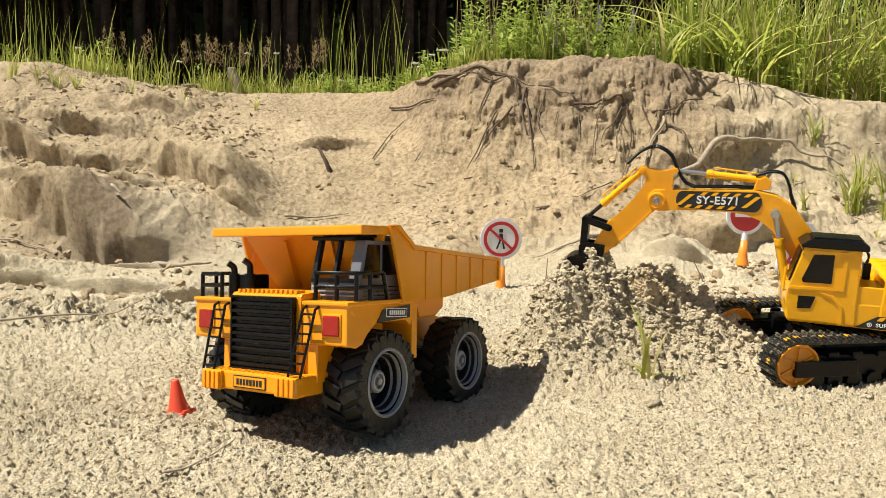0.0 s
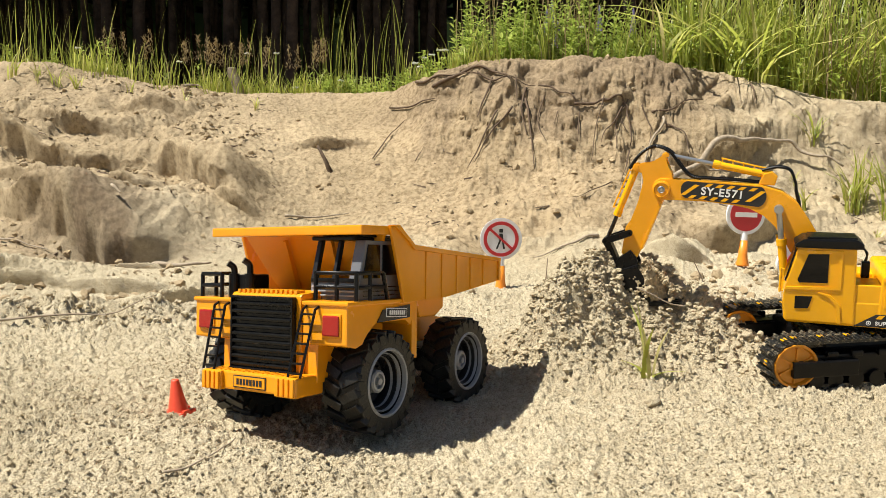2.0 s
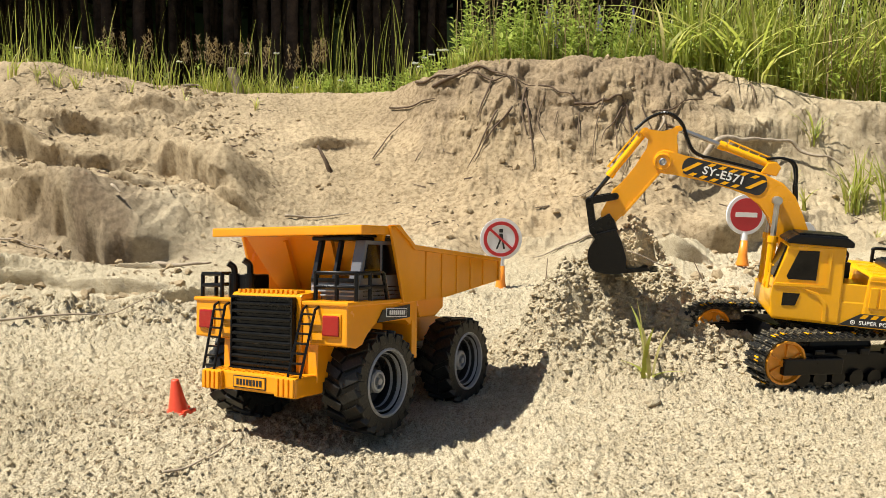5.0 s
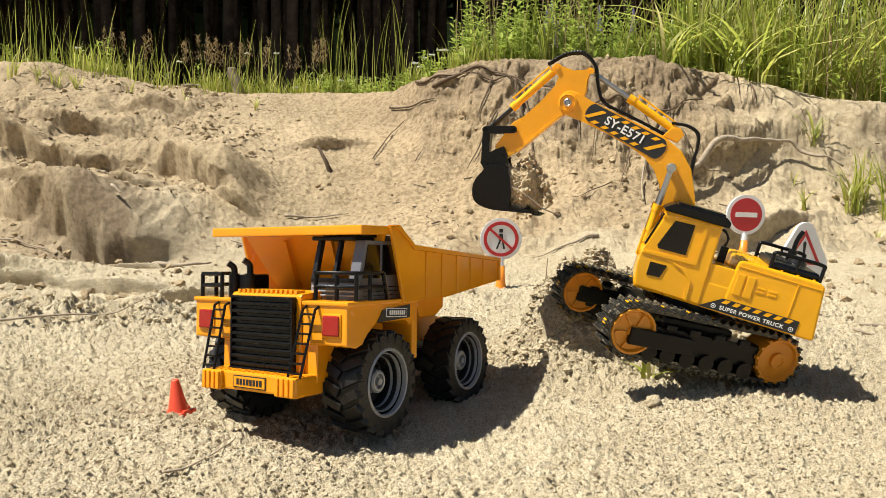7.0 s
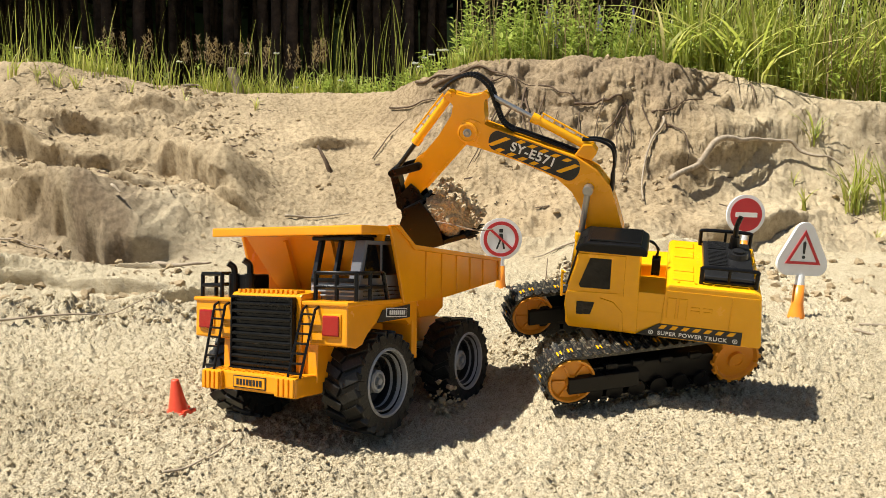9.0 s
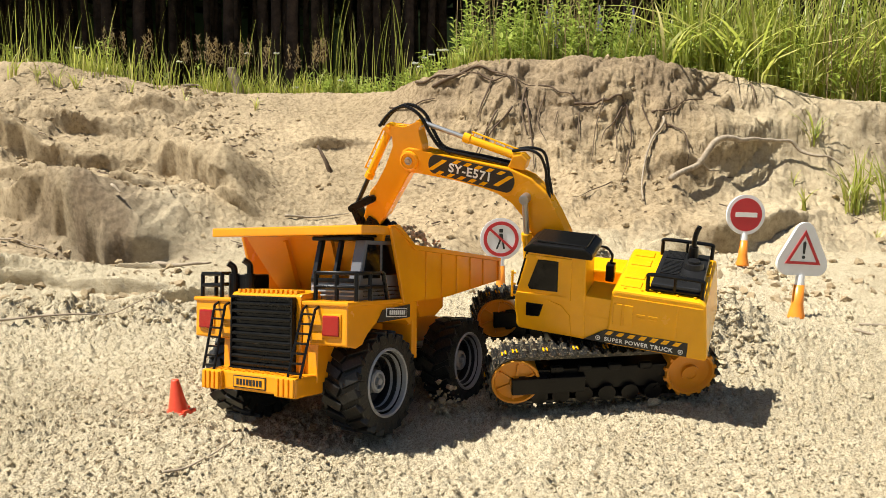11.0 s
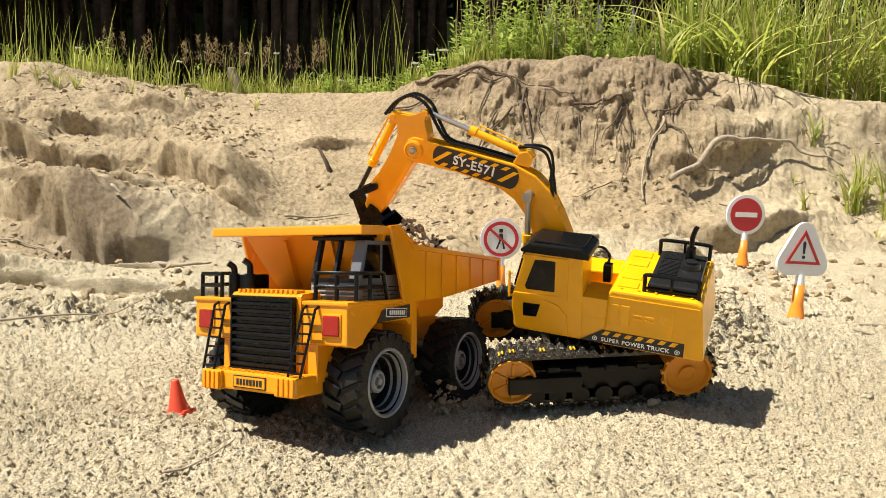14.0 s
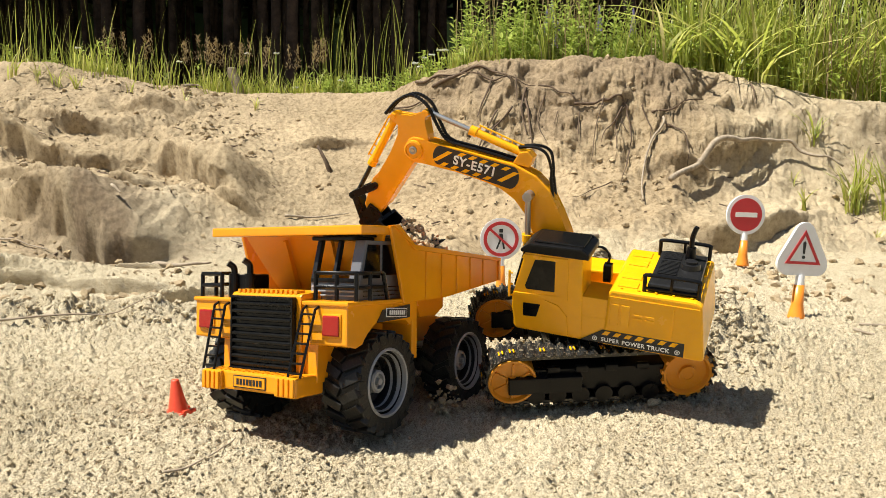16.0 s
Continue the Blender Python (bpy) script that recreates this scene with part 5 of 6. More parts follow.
# ---- roots and sticks ----
def root(points, r, mat=ROOT, name="root", label="thin dark root hanging out of the sandy bank", lift=0.004, group="roots in the bank", wobble=0.7):
    rng = random.Random(int(points[0][0] * 1000) + 7)
    out = []
    for q in spline([(x, y, 0) for x, y in points], 7):
        x, y, z = on_bank(q.x, q.y)
        out.append(Vector((x + rng.uniform(-1, 1) * r * wobble, y - lift, z + lift + rng.uniform(-0.3, 1) * r * wobble)))
    for k in range(2):
        out = [out[0]] + [(a + 2 * b + c) / 4 for a, b, c in zip(out, out[1:], out[2:])] + [out[-1]]
    bm = bmesh.new()
    tube(bm, out, lambda k: r * (1.1 - 0.75 * k) * (0.85 + 0.3 * rng.random()), 6)
    tagged(part(name, bm, mat, None, "", None, True), label, "root" if name == "root" else "stick", group)


for pts, r in (
        ([(0.295, 2.702), (0.274, 2.629), (0.288, 2.568)], 0.007), ([(0.340, 2.685), (0.403, 2.667), (0.455, 2.619), (0.456, 2.597)], 0.005),
        ([(0.456, 2.603), (0.525, 2.593), (0.579, 2.586), (0.629, 2.581), (0.632, 2.562), (0.635, 2.524), (0.625, 2.507)], 0.007), ([(0.626, 2.579), (0.549, 2.517), (0.528, 2.499)], 0.004),
        ([(0.746, 2.502), (0.775, 2.478), (0.789, 2.454), (0.781, 2.405)], 0.005), ([(0.622, 2.490), (0.550, 2.293)], 0.004), ([(0.522, 2.300), (0.393, 2.238)], 0.003),
        ([(0.182, 2.768), (0.136, 2.692), (0.122, 2.670)], 0.006), ([(0.263, 2.727), (0.263, 2.648)], 0.005), ([(0.473, 2.584), (0.452, 2.517)], 0.004), ([(1.078, 2.664), (1.076, 2.597)], 0.005),
        ([(0.714, 2.539), (0.789, 2.527), (0.90, 2.60)], 0.006), ([(0.590, 2.548), (0.572, 2.471)], 0.003), ([(1.291, 2.307), (1.276, 2.228)], 0.003), ([(0.397, 2.596), (0.378, 2.563)], 0.003),
        ([(0.296, 2.677), (0.299, 2.608), (0.304, 2.472)], 0.0065), ([(0.192, 2.646), (0.129, 2.582), (0.080, 2.567)], 0.005), ([(0.241, 2.634), (0.169, 2.596), (0.109, 2.553)], 0.006),
        ([(-0.221, 3.101), (-0.099, 2.992), (-0.031, 2.893)], 0.007), ([(-0.04, 2.95), (0.098, 2.846), (0.200, 2.768), (0.246, 2.710)], 0.011), ([(-0.113, 3.080), (0.013, 2.929), (0.138, 2.788)], 0.008),
        ([(-0.258, 2.728), (-0.210, 2.930), (-0.145, 2.988)], 0.004), ([(0.641, 2.586), (0.609, 2.558), (0.631, 2.528)], 0.004), ([(-0.100, 2.664), (-0.071, 2.736)], 0.003), ([(0.13, 2.80), (0.22, 2.735), (0.33, 2.70)], 0.006),
        ([(0.36, 2.66), (0.33, 2.60), (0.35, 2.52)], 0.004), ([(0.56, 2.60), (0.52, 2.54), (0.49, 2.46)], 0.0035), ([(0.68, 2.57), (0.70, 2.52), (0.68, 2.47)], 0.004)):
    root(pts, r * 0.62, lift=0.007)
root([(0.742, 2.518), (0.732, 2.498), (0.669, 2.447), (0.613, 2.283), (0.597, 2.198)], 0.0045, DRYWOOD, "root", "pale dry rootlet on the bank", 0.010)
root([(0.818, 2.420), (0.857, 2.400), (0.890, 2.390)], 0.004, DRYWOOD, "root", "pale dry rootlet on the bank", 0.010)
root([(0.697, 2.288), (0.829, 2.408), (0.939, 2.458), (1.052, 2.483), (1.139, 2.475), (1.190, 2.443), (1.285, 2.404)], 0.0095, DRYWOOD, "fallen_branch", "bent grey branch lying on the bank", lift=0.026, group="dry sticks", wobble=0.12)
root([(-0.810, 2.03), (-0.682, 1.90), (-0.603, 1.916)], 0.007, DRYWOOD, "fallen_branch", "grey dry branch lying on sand", 0.008, "dry sticks", 0.3)
root([(-1.20, 3.46), (-1.15, 3.44), (-1.097, 3.416)], 0.007, DRYWOOD, "stick", "pale dry stick at the grass edge", 0.012, "dry sticks", 0.3)
root([(-0.942, 2.199), (-0.904, 2.174)], 0.006, DRYWOOD, "stick", "short pale stick in a hollow", 0.020, "dry sticks", 0.2)
root([(-1.305, 2.161), (-1.231, 2.157), (-1.14, 2.127)], 0.004, DRYWOOD, "stick", "thin dry stick on sand", 0.006, "dry sticks", 0.3)
root([(-0.501, 2.333), (-0.409, 2.36), (-0.301, 2.378)], 0.004, DRYWOOD, "stick", "thin dry stick on sand", 0.006, "dry sticks", 0.3)
root([(-0.75, 1.15), (-0.62, 1.20), (-0.48, 1.23)], 0.0022, DRYWOOD, "stick", "thin dry stick on sand", 0.010, "dry sticks")
root([(0.43, 2.03), (0.35, 2.0), (0.24, 1.97)], 0.004, DRYWOOD, "stick", "thin dry stick on sand", 0.004, "dry sticks")
root([(-0.235, 0.60), (-0.20, 0.618), (-0.182, 0.632)], 0.0012, DRYWOOD, "stick", "thin dry stick on sand", 0.003, "dry sticks")
root([(0.70, 1.22), (0.76, 1.20), (0.84, 1.17)], 0.0020, DRYWOOD, "stick", "thin dry stick on sand", 0.003, "dry sticks")
root([(0.62, 1.10), (0.68, 1.08), (0.72, 1.08)], 0.0022, DRYWOOD, "stick", "thin dry stick on sand", 0.003, "dry sticks")


def litter():
    """Short twigs, bark bits and dead stalks strewn on the slope and rim."""
    rng = random.Random(31)
    V, F, spots = [], [], []
    for k in range(620):
        a, y = rng.uniform(-0.66, -0.22), rng.uniform(2.05, 3.5)
        if k > 430:
            a, y = rng.uniform(-0.1, 0.66), rng.uniform(2.1, 2.75)
        spots.append((a * y, y))
    zs = height(np.array([p[0] for p in spots]), np.array([p[1] for p in spots]))
    for (x, y), z in zip(spots, zs):
        z = float(z) + 0.003
        ln, w, an = 0.005 + 0.045 * rng.random() ** 3, rng.uniform(0.0008, 0.0028), rng.uniform(0, 6.28)
        d = Vector((math.cos(an), math.sin(an) * 0.8, rng.uniform(-0.25, 0.45)))
        s = d.orthogonal().normalized() * w
        u = d.cross(s).normalized() * w
        o = Vector((x, y, z))
        b = len(V)
        V += [o - d * ln / 2 + s, o - d * ln / 2 - s + u, o - d * ln / 2 - u, o + d * ln / 2 + s, o + d * ln / 2 - s + u, o + d * ln / 2 - u]
        F += [(b, b + 1, b + 4, b + 3), (b + 1, b + 2, b + 5, b + 4), (b + 2, b, b + 3, b + 5), (b, b + 2, b + 1), (b + 3, b + 4, b + 5)]
    me = bpy.data.meshes.new("plant_litter")
    me.from_pydata([v[:] for v in V], [], F)
    tagged(finish("plant_litter", me, ROOT), "dark twigs and dead stalks strewn over the sand", "litter", kind="stuff")


litter()


def leaning_stick(x, y, lean, h, r):
    bm = bmesh.new()
    z = h1(x, y) - 0.01
    tube(bm, spline([(x, y, z), (x + lean * 0.4, y, z + h * 0.5), (x + lean, y + 0.02, z + h)], 5), lambda k: r * (1 - 0.5 * k), 6)
    tagged(part("stick", bm, ROOT, None, "", None, True), "short dark stick stuck upright in sand", "stick", "dry sticks")


leaning_stick(-0.402, 2.652, -0.050, 0.105, 0.010)
leaning_stick(0.138, 1.00, 0.008, 0.05, 0.0010)
leaning_stick(0.375, 1.03, -0.014, 0.06, 0.0012)


# ---- plants ----
def blades(x, y, z, h, w, bend, seed):
    """Curved tapering blades, all in one mesh."""
    rng = np.random.default_rng(seed)
    n, lev = len(x), 6
    t = np.linspace(0, 1, lev)[None, :]
    a = rng.random(n)[:, None] * 2 * math.pi
    b = (bend * (0.25 + rng.random(n)))[:, None]
    side = a + math.pi / 2 + 0.6 * rng.standard_normal(n)[:, None]
    out = h[:, None] * b * t ** 2.2
    cx, cy = x[:, None] + np.cos(a) * out, y[:, None] + np.sin(a) * out
    cz = z[:, None] + h[:, None] * (t - 0.35 * b * t ** 2.5)
    ww = w[:, None] * (0.55 + 0.9 * t) * (1 - t ** 2.2) * 0.5 + 0.0002
    l = np.stack([cx - np.cos(side) * ww, cy - np.sin(side) * ww, cz], -1)
    r = np.stack([cx + np.cos(side) * ww, cy + np.sin(side) * ww, cz], -1)
    v = np.stack([l, r], 2).reshape(-1, 3)
    base = (np.arange(n) * lev * 2)[:, None, None]
    k = np.arange(lev - 1)[None, :, None] * 2
    f = (base + k + np.array([0, 1, 3, 2])[None, None, :]).reshape(-1, 4)
    return v, f


def mesh_of(name, v, f, mat, parent=None, label=""):
    me = bpy.data.meshes.new(name)
    me.from_pydata(v.tolist(), [], f.tolist())
    me.update()
    return finish(name, me, mat, parent, label, None, True)


def turf():
    rng = np.random.default_rng(21)
    sets = (  # share of blades, a from-to, depth past the crest, height, width, bend
        ("short_grass", "sparse short green grass along the sandy rim", 1300, (-0.80, -0.30), (-0.04, 0.5), (0.05, 0.20), 0.0045, 0.35),
        ("tall_stalks", "tall thin green grass stalks on the rim", 260, (-0.80, -0.05), (0.0, 0.8), (0.22, 0.50), 0.0040, 0.15),
        ("rim_grass", "green grass along the middle of the rim", 1700, (-0.32, 0.10), (0.06, 0.5), (0.04, 0.15), 0.0048, 0.4),
        ("herb_grass", "green grass among the herbs on the bank", 1100, (0.03, 0.36), (0.10, 1.1), (0.05, 0.34), 0.0050, 0.45),
        ("tall_grass", "dense tall bright green grass on the bank", 3000, (0.29, 0.85), (0.12, 1.2), (0.20, 0.70), 0.0075, 0.38),
        ("dry_stalks", "thin straw-coloured stalks standing in the grass", 420, (0.02, 0.85), (0.10, 0.9), (0.18, 0.60), 0.0030, 0.2),
        ("broad_grass", "broad arching green grass leaves on the bank", 420, (0.28, 0.85), (0.06, 0.7), (0.18, 0.46), 0.0120, 1.3),
    )
    for k, (name, label, n, (a0, a1), (d0, d1), (h0, h1_), w, bend) in enumerate(sets):
        clumps = max(30, n // 26)
        ca = a0 + (a1 - a0) * rng.random(clumps)
        cd = d0 + (d1 - d0) * rng.random(clumps) ** 1.4
        pick = rng.integers(0, clumps, n)
        a = ca[pick] + 0.012 * rng.standard_normal(n)
        y = crest_y(a) + cd[pick] + 0.035 * rng.standard_normal(n)
        x = a * y
        z = height(x, y, False) - 0.01
        h = (h0 + (h1_ - h0) * rng.random(n) ** 1.3) * (0.75 + 0.5 * rng.random(clumps)[pick])
        v, f = blades(x, y, z, h, w * (0.6 + 0.8 * rng.random(n)), bend, 30 + k)
        tagged(mesh_of(name, v, f, DRYGRASS if name == "dry_stalks" else GRASS), label, "grass", kind="stuff")
    # brown seed heads
    n = 1500
    pick = rng.integers(0, 26, n)
    ca, cd = -0.30 + 0.10 * rng.standard_normal(26), 0.3 * rng.random(26)
    t = rng.random(n)
    y = crest_y(ca[pick]) + cd[pick]
    x = ca[pick] * y + 0.012 * rng.standard_normal(n) * (1.1 - t)
    z = height(x, y, False) + 0.14 + 0.11 * t
    v, f = blades(x, y + 0.01 * rng.standard_normal(n), z, 0.012 + 0.012 * rng.random(n), 0.0035 + 0 * t, 1.2, 77)
    tagged(mesh_of("seed_heads", v, f, DRYGRASS), "brown dry seed heads of grass", "grass", kind="stuff")


turf()


def leaf(V, F, o, d, up, ln, w):
    s = d.cross(up).normalized() * w
    b = len(V)
    m1, m2 = o + d * ln * 0.35 + up * ln * 0.06, o + d * ln * 0.75 + up * ln * 0.02
    V += [o, m1 + s, m1 - up * w * 0.35, m1 - s, m2 + s * 0.7, m2 - up * w * 0.25, m2 - s * 0.7, o + d * ln - up * ln * 0.12]
    F += [(b, b + 1, b + 2), (b, b + 2, b + 3), (b + 1, b + 4, b + 5, b + 2), (b + 2, b + 5, b + 6, b + 3), (b + 4, b + 7, b + 5), (b + 5, b + 7, b + 6)]


def herbs():
    rng = random.Random(9)
    V, F = [], []
    for k in range(536):
        if k < 380:
            a = rng.uniform(0.02, 0.36)
            d, hh = 0.10 + rng.uniform(0.0, 0.9) ** 1.2, rng.uniform(0.05, 0.36)
        elif k < 460:
            a = rng.uniform(-0.17, 0.05)
            d, hh = rng.uniform(0.05, 0.6), rng.uniform(0.04, 0.14)
        elif k < 525:
            a = rng.uniform(0.36, 0.8)
            d, hh = rng.uniform(0.04, 0.5), rng.uniform(0.05, 0.5)
        else:
            a = rng.uniform(-0.8, -0.17)
            d, hh = rng.uniform(0.0, 0.4), rng.uniform(0.06, 0.22)
        y = float(crest_y(np.array([a]))[0]) + d
        x = a * y
        z = h1(x, y) - 0.01
        top = Vector((x + rng.uniform(-0.06, 0.06), y + rng.uniform(-0.06, 0.03), z + hh))
        foot = Vector((x, y, z))
        n = int(10 + hh * 80)
        for i in range(n):
            t = 0.08 + 0.92 * i / n
            o = foot.lerp(top, t)
            an = i * 2.4 + rng.uniform(-0.4, 0.4)
            d3 = Vector((math.cos(an), math.sin(an), rng.uniform(0.0, 0.9))).normalized()
            up = Vector((0, 0, 1)) - d3 * d3.z
            leaf(V, F, o, d3, up.normalized(), rng.uniform(0.024, 0.056) * (1.15 - 0.55 * t), rng.uniform(0.004, 0.009) * (1.1 - 0.4 * t))
        b = len(V)
        V += [foot + Vector((0.0016, 0, 0)), foot - Vector((0.0016, 0, 0)), top - Vector((0.0008, 0, 0)), top + Vector((0.0008, 0, 0))]
        F.append((b, b + 1, b + 2, b + 3))
    me = bpy.data.meshes.new("herb_plants")
    me.from_pydata([v[:] for v in V], [], F)
    tagged(finish("herb_plants", me, HERB, smooth=False), "leafy green herbs and weeds crowding the bank", "plants", kind="stuff")


herbs()


def tuft(x, y, n, h, w, bend, seed, label):
    rng = np.random.default_rng(seed)
    px, py = x + 0.006 * rng.standard_normal(n) * h / 0.1, y + 0.006 * rng.standard_normal(n) * h / 0.1
    z = np.full(n, h1(x, y) - 0.004)
    v, f = blades(px, py, z, h * (0.45 + 0.55 * rng.random(n)), np.full(n, w), bend, seed)
    tagged(mesh_of("grass_tuft", v, f, GRASS), label, "grass tuft", "grass tufts")


tuft(0.243, 0.860, 6, 0.115, 0.0060, 0.35, 5, "small green grass tuft growing out of the sand")
tuft(0.250, 0.868, 3, 0.050, 0.0050, 1.3, 8, "small green grass tuft growing out of the sand")
for k, (x, y, n, h) in enumerate(((1.262, 2.27, 34, 0.24), (1.30, 2.30, 26, 0.20), (1.124, 2.28, 10, 0.12), (1.128, 2.40, 12, 0.07), (1.259, 2.125, 10, 0.06), (1.34, 2.20, 26, 0.26), (1.233, 2.47, 22, 0.16), (-1.775, 3.27, 9, 0.15), (-1.70, 3.28, 12, 0.17), (-1.60, 3.25, 14, 0.12), (-1.35, 3.22, 8, 0.13), (-1.10, 3.18, 6, 0.10), (-0.80, 3.2, 6, 0.09), (-1.9, 3.3, 10, 0.16))):
    tuft(x, y, n, h, 0.006, 0.55, 60 + k, "tuft of thin green grass on the sandy slope")


def flower(kind, a, d, h):
    y = float(crest_y(np.array([a]))[0]) + d
    x = a * y
    f = thing(kind, "small white flower head on a thin stem" if kind == "white_flower" else "violet lupin spike among tall grass", "flower", pose(x, y, h1(x, y) - 0.01), "white flowers" if kind == "white_flower" else "lupins")
    bm = bmesh.new()
    rod(bm, (0, 0, 0), (0.01, 0, h), 0.0016, n=5)
    part("stem", bm, HERB, f)
    bm = bmesh.new()
    rng = random.Random(int(a * 1000 + h * 999))
    if kind == "white_flower":
        for k in range(9):
            an = 2 * math.pi * k / 9
            c = Vector((0.01 + 0.010 * math.cos(an), 0.010 * math.sin(an), h + rng.uniform(-0.002, 0.003)))
            bmesh.ops.create_icosphere(bm, subdivisions=1, radius=0.0052, matrix=Matrix.Translation(c) @ Matrix.Diagonal((1, 1, 0.5, 1)))
        part("flower_head", bm, PETAL, f, "white flower head")
    else:
        for k in range(60):
            t = k / 60
            an = k * 2.4
            r = 0.012 * (1.1 - t)
            bmesh.ops.create_icosphere(bm, subdivisions=1, radius=0.0062 * (1.1 - 0.6 * t), matrix=Matrix.Translation((0.01 + r * math.cos(an), r * math.sin(an), h - 0.02 + 0.12 * t)))
        part("flower_spike", bm, LUPIN, f, "violet flower spike")


for a, d, h in ((-0.040, 0.10, 0.115), (-0.028, 0.14, 0.125), (-0.018, 0.10, 0.120), (-0.008, 0.16, 0.130), (0.000, 0.12, 0.118), (-0.034, 0.2, 0.10), (-0.264, 0.1, 0.215), (-0.225, 0.2, 0.225), (-0.355, 0.1, 0.15), (-0.49, 0.1, 0.12), (-0.20, 0.1, 0.05), (-0.14, 0.12, 0.08), (0.18, 0.2, 0.16)):
    flower("white_flower", a, d, h)
for a, d, h in ((0.135, 0.5, 0.22), (0.142, 0.6, 0.28), (0.150, 0.5, 0.17), (0.250, 0.5, 0.27), (0.205, 0.6, 0.28)):
    flower("lupin", a, d, h)


def stump():
    a, d = -0.276, 0.06
    y = 3.45 + d
    x = a * y
    bm = bmesh.new()
    z = h1(x, y)
    tube(bm, spline([(0.02, 0, -0.03), (0.0, 0, 0.05), (-0.02, 0, 0.10), (-0.022, 0, 0.13)], 5), lambda k: 0.030 * (1 - 0.35 * k), 12)
    tagged(part("stump", bm, DRYWOOD, None, "", pose(x, y, z), True), "short brown weathered stump at the grass edge", "stump")


stump()


# ---- the pine wood ----
def pine(seed, h):
    t = thing("pine_tree", "tall dark pine trunk in a shaded wood", "tree", None, "pine wood")
    rng = random.Random(seed)
    bm = bmesh.new()
    pts = spline([(0, 0, -0.3), (rng.uniform(-0.05, 0.05), 0, h * 0.3), (rng.uniform(-0.12, 0.12), rng.uniform(-0.1, 0.1), h * 0.65), (0, 0, h)], 5)
    r0 = rng.uniform(0.045, 0.085)
    tube(bm, pts, lambda k: r0 * (1.05 - 0.85 * k), 10)
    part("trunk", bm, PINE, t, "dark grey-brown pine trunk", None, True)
    for k in range(3):
        bm = bmesh.new()
        z = h * rng.uniform(0.12, 0.8)
        an, ln = rng.uniform(0, 6.28), rng.uniform(0.3, 0.9)
        tube(bm, spline([(0, 0, z), (ln * 0.5 * math.cos(an), ln * 0.5 * math.sin(an), z - 0.04), (ln * math.cos(an), ln * math.sin(an), z + 0.05)], 3), lambda q: 0.018 * (1 - 0.8 * q), 5)
        part("limb", bm, PINE, t)
    V, F = [], []
    for k in range(110):
        z = h * rng.uniform(0.45, 1.02)
        w = 1.5 * math.sqrt(max(0.05, 1 - ((z / h - 0.62) / 0.45) ** 2))
        an, rr = rng.uniform(0, 6.28), w * math.sqrt(rng.random())
        c = Vector((rr * math.cos(an), rr * math.sin(an), z))
        for i in range(7):
            d = Vector((rng.gauss(0, 1), rng.gauss(0, 1), rng.gauss(0, 0.6))).normalized()
            s = d.orthogonal().normalized() * 0.13
            b = len(V)
            V += [c, c + d * 0.28 + s, c + d * 0.52, c + d * 0.28 - s]
            F.append((b, b + 1, b + 2, b + 3))
    me = bpy.data.meshes.new("crown")
    me.from_pydata([v[:] for v in V], [], F)
    finish("crown", me, NEEDLES, t, "dark green needle crown")
    return t


def wood():
    rng = random.Random(4)
    kinds = [pine(1, 9.0), pine(2, 10.5), pine(3, 8.2)]
    spots = []
    while len(spots) < 380:
        x, y = rng.uniform(-17, 9), rng.uniform(6.3, 19)
        if x / y > 0.75 or x < -15 + 0.2 * y:
            continue
        if y < 7.5 and rng.random() < 0.5:
            continue
        if all((x - p) ** 2 + (y - q) ** 2 > 0.16 for p, q in spots):
            spots.append((x, y))
    for k, (x, y) in enumerate(spots):
        m = pose(x, y, h1(x, y), rng.uniform(-1.5, 1.5), rng.uniform(-1.5, 1.5), rng.uniform(0, 360))
        if k < 3:
            kinds[k].matrix_basis = m
        else:
            copy_thing(kinds[k % 3], m)
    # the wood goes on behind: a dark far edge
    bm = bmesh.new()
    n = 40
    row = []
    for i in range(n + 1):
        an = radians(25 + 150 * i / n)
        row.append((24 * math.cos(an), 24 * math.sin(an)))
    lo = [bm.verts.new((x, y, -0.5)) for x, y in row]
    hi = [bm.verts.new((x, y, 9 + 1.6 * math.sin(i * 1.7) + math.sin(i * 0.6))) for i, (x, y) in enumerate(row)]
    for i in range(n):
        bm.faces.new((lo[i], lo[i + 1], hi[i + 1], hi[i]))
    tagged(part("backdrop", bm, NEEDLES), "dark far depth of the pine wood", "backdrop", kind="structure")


wood()


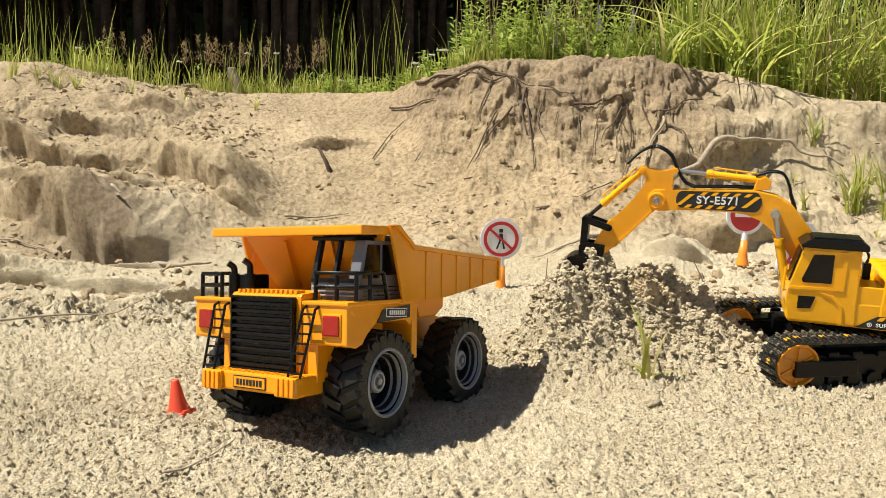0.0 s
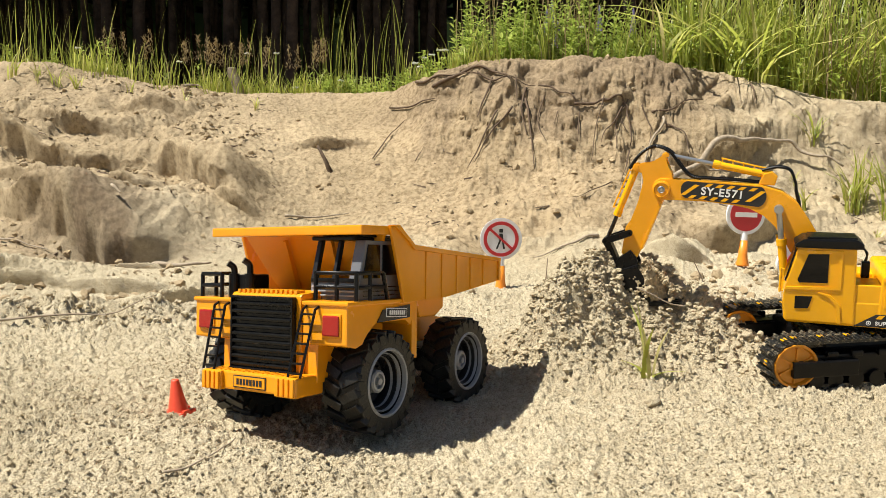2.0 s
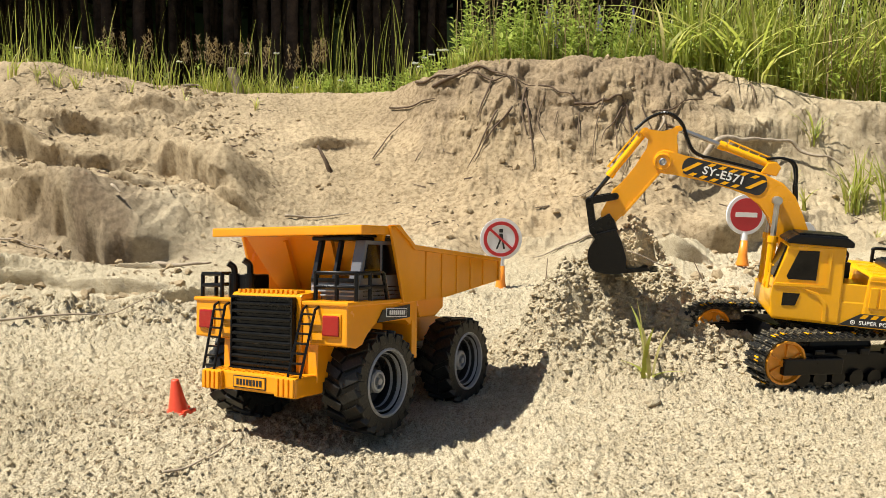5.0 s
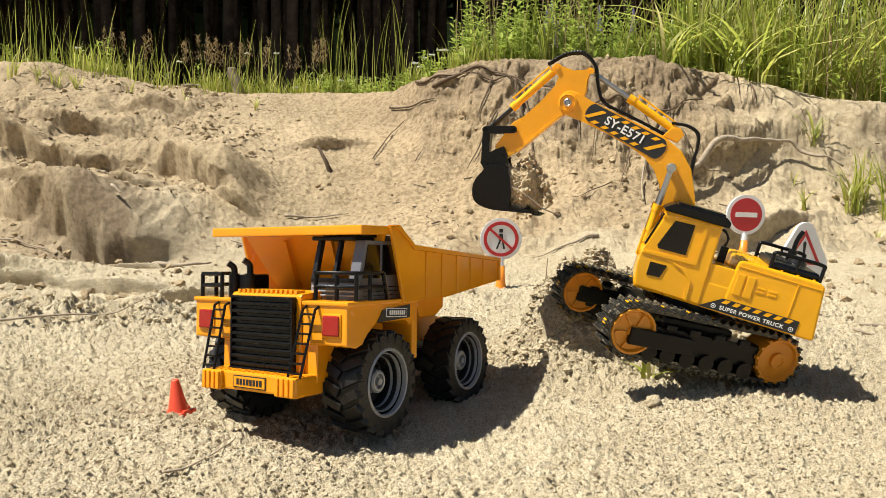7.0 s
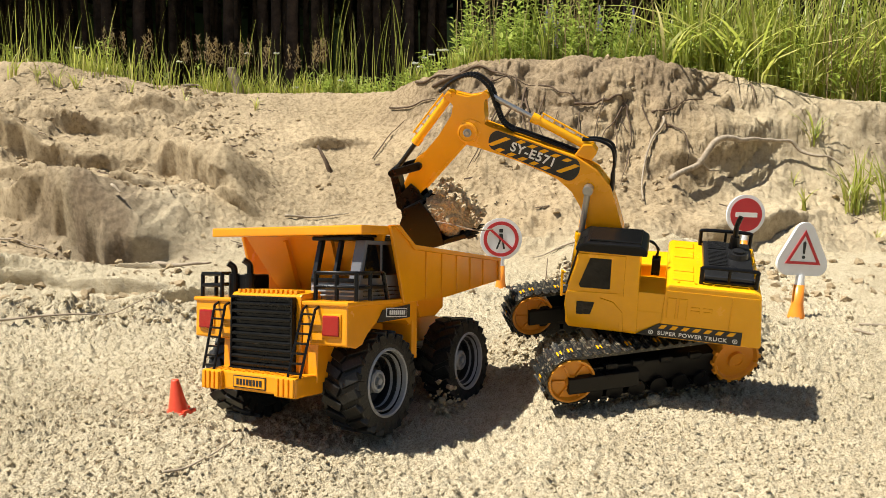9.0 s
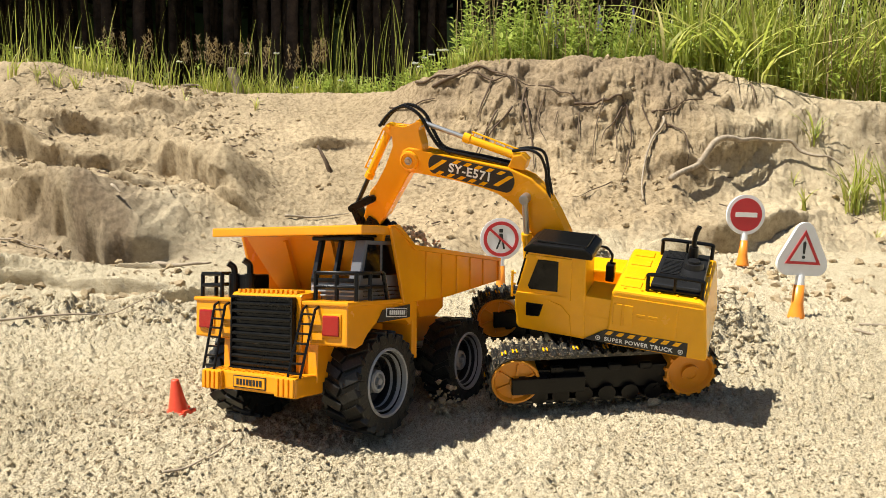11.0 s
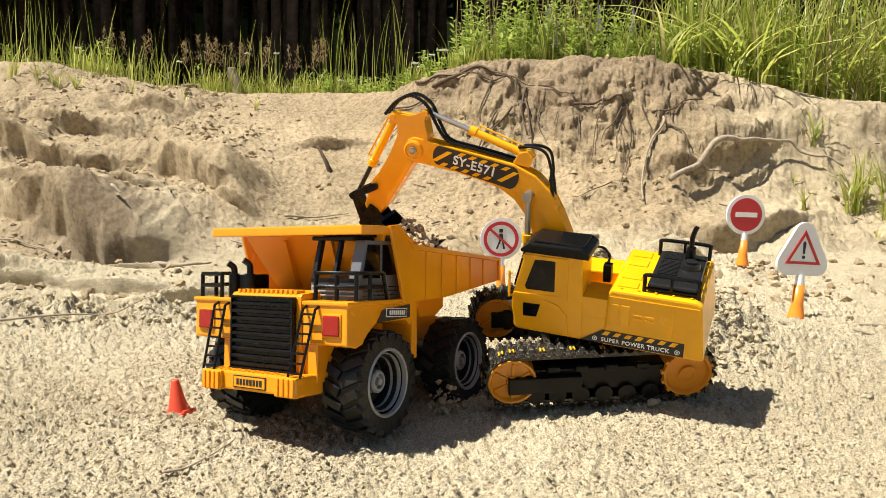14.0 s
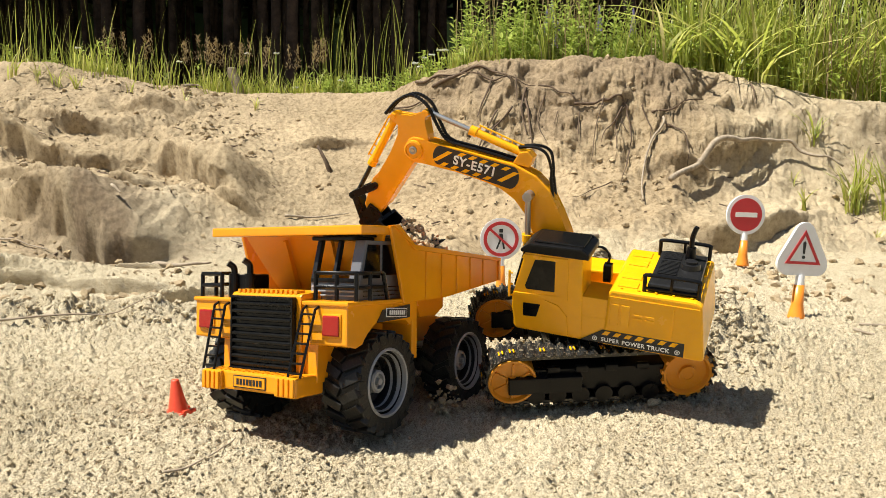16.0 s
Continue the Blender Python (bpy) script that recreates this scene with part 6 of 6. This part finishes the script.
# ---- movement of the excavator ----
# seconds, place of the undercarriage, turn about x, y, z
BASE = [
    (0, 0.4978, 0.9235, 0.041, -7.55, 0.22, 186.88),
    (0.5, 0.5017, 0.9262, 0.041, -6.92, 1.22, 185.58),
    (1, 0.5001, 0.9157, 0.0427, -6.1, 2.36, 183.6),
    (4, 0.5001, 0.9157, 0.0427, -6.1, 2.36, 183.6),
    (4.2, 0.4936, 0.9172, 0.0406, -5.59, 1.37, 189.26),
    (6.3, 0.4034, 0.9053, 0.0485, -4.84, -8.07, 195.51),
    (6.5, 0.3896, 0.9094, 0.0512, -6.43, -9.5, 194),
    (6.7, 0.3427, 0.8926, 0.06, -6.64, -12.47, 190.89),
    (7, 0.2729, 0.8769, 0.0733, -9.15, -13.26, 193.71),
    (7.5, 0.2619, 0.8715, 0.0745, -11.35, -10.32, 193.53),
    (8, 0.2326, 0.8681, 0.0785, -10.62, -9.33, 192.52),
    (8.2, 0.2285, 0.8618, 0.0722, -19.2, 2.24, 188.13),
    (8.3, 0.2247, 0.8583, 0.069, -19.55, 4.28, 188.31),
    (8.5, 0.2173, 0.8496, 0.0665, -18.52, 5, 188.83),
    (9.2, 0.2173, 0.8496, 0.0665, -18.52, 5, 188.83),
    (11.3, 0.1642, 0.8402, 0.0592, -17.2, 2.22, 182.38),
    (16, 0.1642, 0.8402, 0.0592, -17.2, 2.22, 182.38),
]
# seconds, boom, stick, bucket, in degrees
ARM_A = [
    (0, 49.19, -34.64, 38),
    (0.5, 50.07, -38, 34),
    (1, 50.53, -54.2, 24),
    (1.5, 48.98, -62.78, 16),
    (2, 55.4, -55.73, 14),
    (2.5, 58.22, -49.71, 10),
    (3, 59.98, -41.13, 5),
    (4, 59.98, -41.13, 5),
    (4.2, 60.9, -41.44, 2),
    (6.3, 62.61, -41.43, 0),
    (6.5, 62.22, -40.66, 0),
    (6.7, 62.12, -40.15, 0),
    (7, 63.67, -41.07, 0),
    (7.5, 63.06, -41.13, 0),
]
ARM_B = [
    (8, 66.31, -36.76, -2),
    (8.2, 67.39, -38.1, -8),
    (8.3, 65.85, -38.61, -16),
    (8.5, 68.91, -35.21, -16),
    (9.2, 68.91, -35.21, -16),
    (11.3, 57.43, -45.52, -16),
    (11.5, 60.58, -41.63, -16),
    (12, 61.42, -41.51, -16),
    (13, 62.45, -40.59, -16),
    (14, 61.84, -42.13, -16),
    (14.5, 57.9, -53.83, -16),
    (15, 55.47, -58.65, -16),
    (15.5, 59.76, -45.03, -16),
    (16, 61.93, -41.83, -16),
]


def glide(table, t):
    """Monotone cubic through the rows of a table."""
    a = np.array(table, float)
    x, y = a[:, 0], a[:, 1:]
    if t <= x[0]:
        return y[0]
    if t >= x[-1]:
        return y[-1]
    h = np.diff(x)[:, None]
    d = np.diff(y, axis=0) / h
    m = np.zeros_like(y)
    same = d[:-1] * d[1:] > 0
    w1, w2 = 2 * h[1:] + h[:-1], h[1:] + 2 * h[:-1]
    safe0, safe1 = np.where(same, d[:-1], 1), np.where(same, d[1:], 1)
    m[1:-1] = np.where(same, (w1 + w2) / (w1 / safe0 + w2 / safe1), 0)
    i = int(np.searchsorted(x, t) - 1)
    s = (t - x[i]) / h[i]
    return (1 + 2 * s) * (1 - s) ** 2 * y[i] + s * (1 - s) ** 2 * h[i] * m[i] + s * s * (3 - 2 * s) * y[i + 1] + s * s * (s - 1) * h[i] * m[i + 1]


def unit(a):
    return np.array([math.cos(a), math.sin(a)])


def aim(a, b):
    """A pose in the turret's plane at a with its x axis towards b."""
    return Matrix.Translation((a[0], 0, a[1])) @ Matrix.Rotation(-math.atan2(b[1] - a[1], b[0] - a[0]), 4, "Y")


def swing_about(a, angle):
    return Matrix.Translation((a[0], 0, a[1])) @ Matrix.Rotation(-angle, 4, "Y")


def arm_state(t):
    th, ph, ps = (radians(v) for v in glide(ARM_A + ARM_B, t))
    piv = np.array(PIVOT)
    b = piv + B_DIST * unit(th)
    s = b + S_DIST * unit(th + radians(S_TURN))

    def on_stick(q):
        return s + q[0] * unit(ph) + q[1] * unit(ph + math.pi / 2)

    def on_boom(q):
        return piv + q[0] * unit(th - radians(60)) + q[1] * unit(th + radians(30))
    u, v, a, bk = on_stick(PIN_U), on_stick(PIN_V), on_stick(PIN_A), on_stick(PIN_BK)
    j = bk + BK_J * unit(ph + ps)
    d = j - a
    n = float(np.hypot(*d))
    along = (LINK_AK ** 2 - LINK_KJ ** 2 + n * n) / (2 * n)
    off = math.sqrt(max(LINK_AK ** 2 - along ** 2, 0))
    k = a + d / n * along + off * np.array([-d[1], d[0]]) / n
    g = on_boom((0.0640, 0.1385))
    foot = np.array([0.0660, 0.1080])
    rel = (ph - th) - radians(-102)
    return {
        "boom": swing_about(piv, th - radians(60)), "stick": swing_about(s, ph), "bucket": swing_about(bk, ph + ps),
        "link_ak": aim(a, k), "link_kj": aim(k, j), "cyl_v": aim(v, k), "rod_v": aim(k, v), "cyl_u": aim(g, u), "rod_u": aim(u, g),
        "cyl_b": aim(foot, b), "rod_b": aim(b, foot), "hose": swing_about(on_boom((0.1460, 0.1412)), th - radians(60) + 0.55 * rel),
    }


def root_pose(t):
    x, y, z, rx, ry, rz = glide(BASE, t)
    return pose(x, y, z, rx, ry, rz)


def motions():
    times = [round(0.1 * k, 1) for k in range(161)]
    states = [arm_state(t) for t in times]
    roots = [root_pose(t) for t in times]
    walk(EXC["root"], list(zip(times, roots)))
    for name in states[0]:
        walk(EXC[name], [(t, TURRET @ s[name]) for t, s in zip(times, states)])
    # the track wheels roll with the way that the machine goes
    rolled, turns = 0.0, []
    for a, b in zip([roots[0]] + roots, roots):
        step_by = b.translation - a.translation
        rolled += step_by.dot(b.to_3x3() @ Vector((1, 0, 0))) / 0.033
        turns.append(rolled)
    for name in ("idler_near", "idler_far", "sprocket_near", "sprocket_far"):
        at = EXC[name].matrix_basis.translation.copy()
        walk(EXC[name], [(t, Matrix.Translation(at) @ Matrix.Rotation(r, 4, "Y")) for t, r in zip(times, turns)])
    # the scooped sand lies in the pile until the bucket has closed on it, and slides into the truck at the end
    rows = []
    for t in times:
        rise, slid = float(step(1.4, 3.0, np.array(t))), float(step(9.6, 11.2, np.array(t)))
        at = min(max(t, 3.0), 11.5)
        rows.append((t, Matrix.Translation((0.006 * slid, 0, -0.045 * (1 - rise) - 0.024 * slid)) @ root_pose(at) @ TURRET @ arm_state(at)["bucket"]))
    walk(LOAD, rows)
    # crumbs ride in the load, then fall to the floor beside the truck
    for ob, start, x, y in SPILLS:
        rest = Vector((x, y, h1(x, y) - 0.004))
        path = []
        for t, m in rows:
            held = (m if t <= start else rows[int(start * 10)][1]) @ Vector((-0.004, 0, -0.050))
            fall = min(max(t - start, 0) / 0.45, 1.0)
            p = held.lerp(rest, min(1, fall * 1.4))
            p.z = held.z + (rest.z - held.z) * fall * fall
            path.append((t, Matrix.Translation(p)))
        walk(ob, path)


motions()
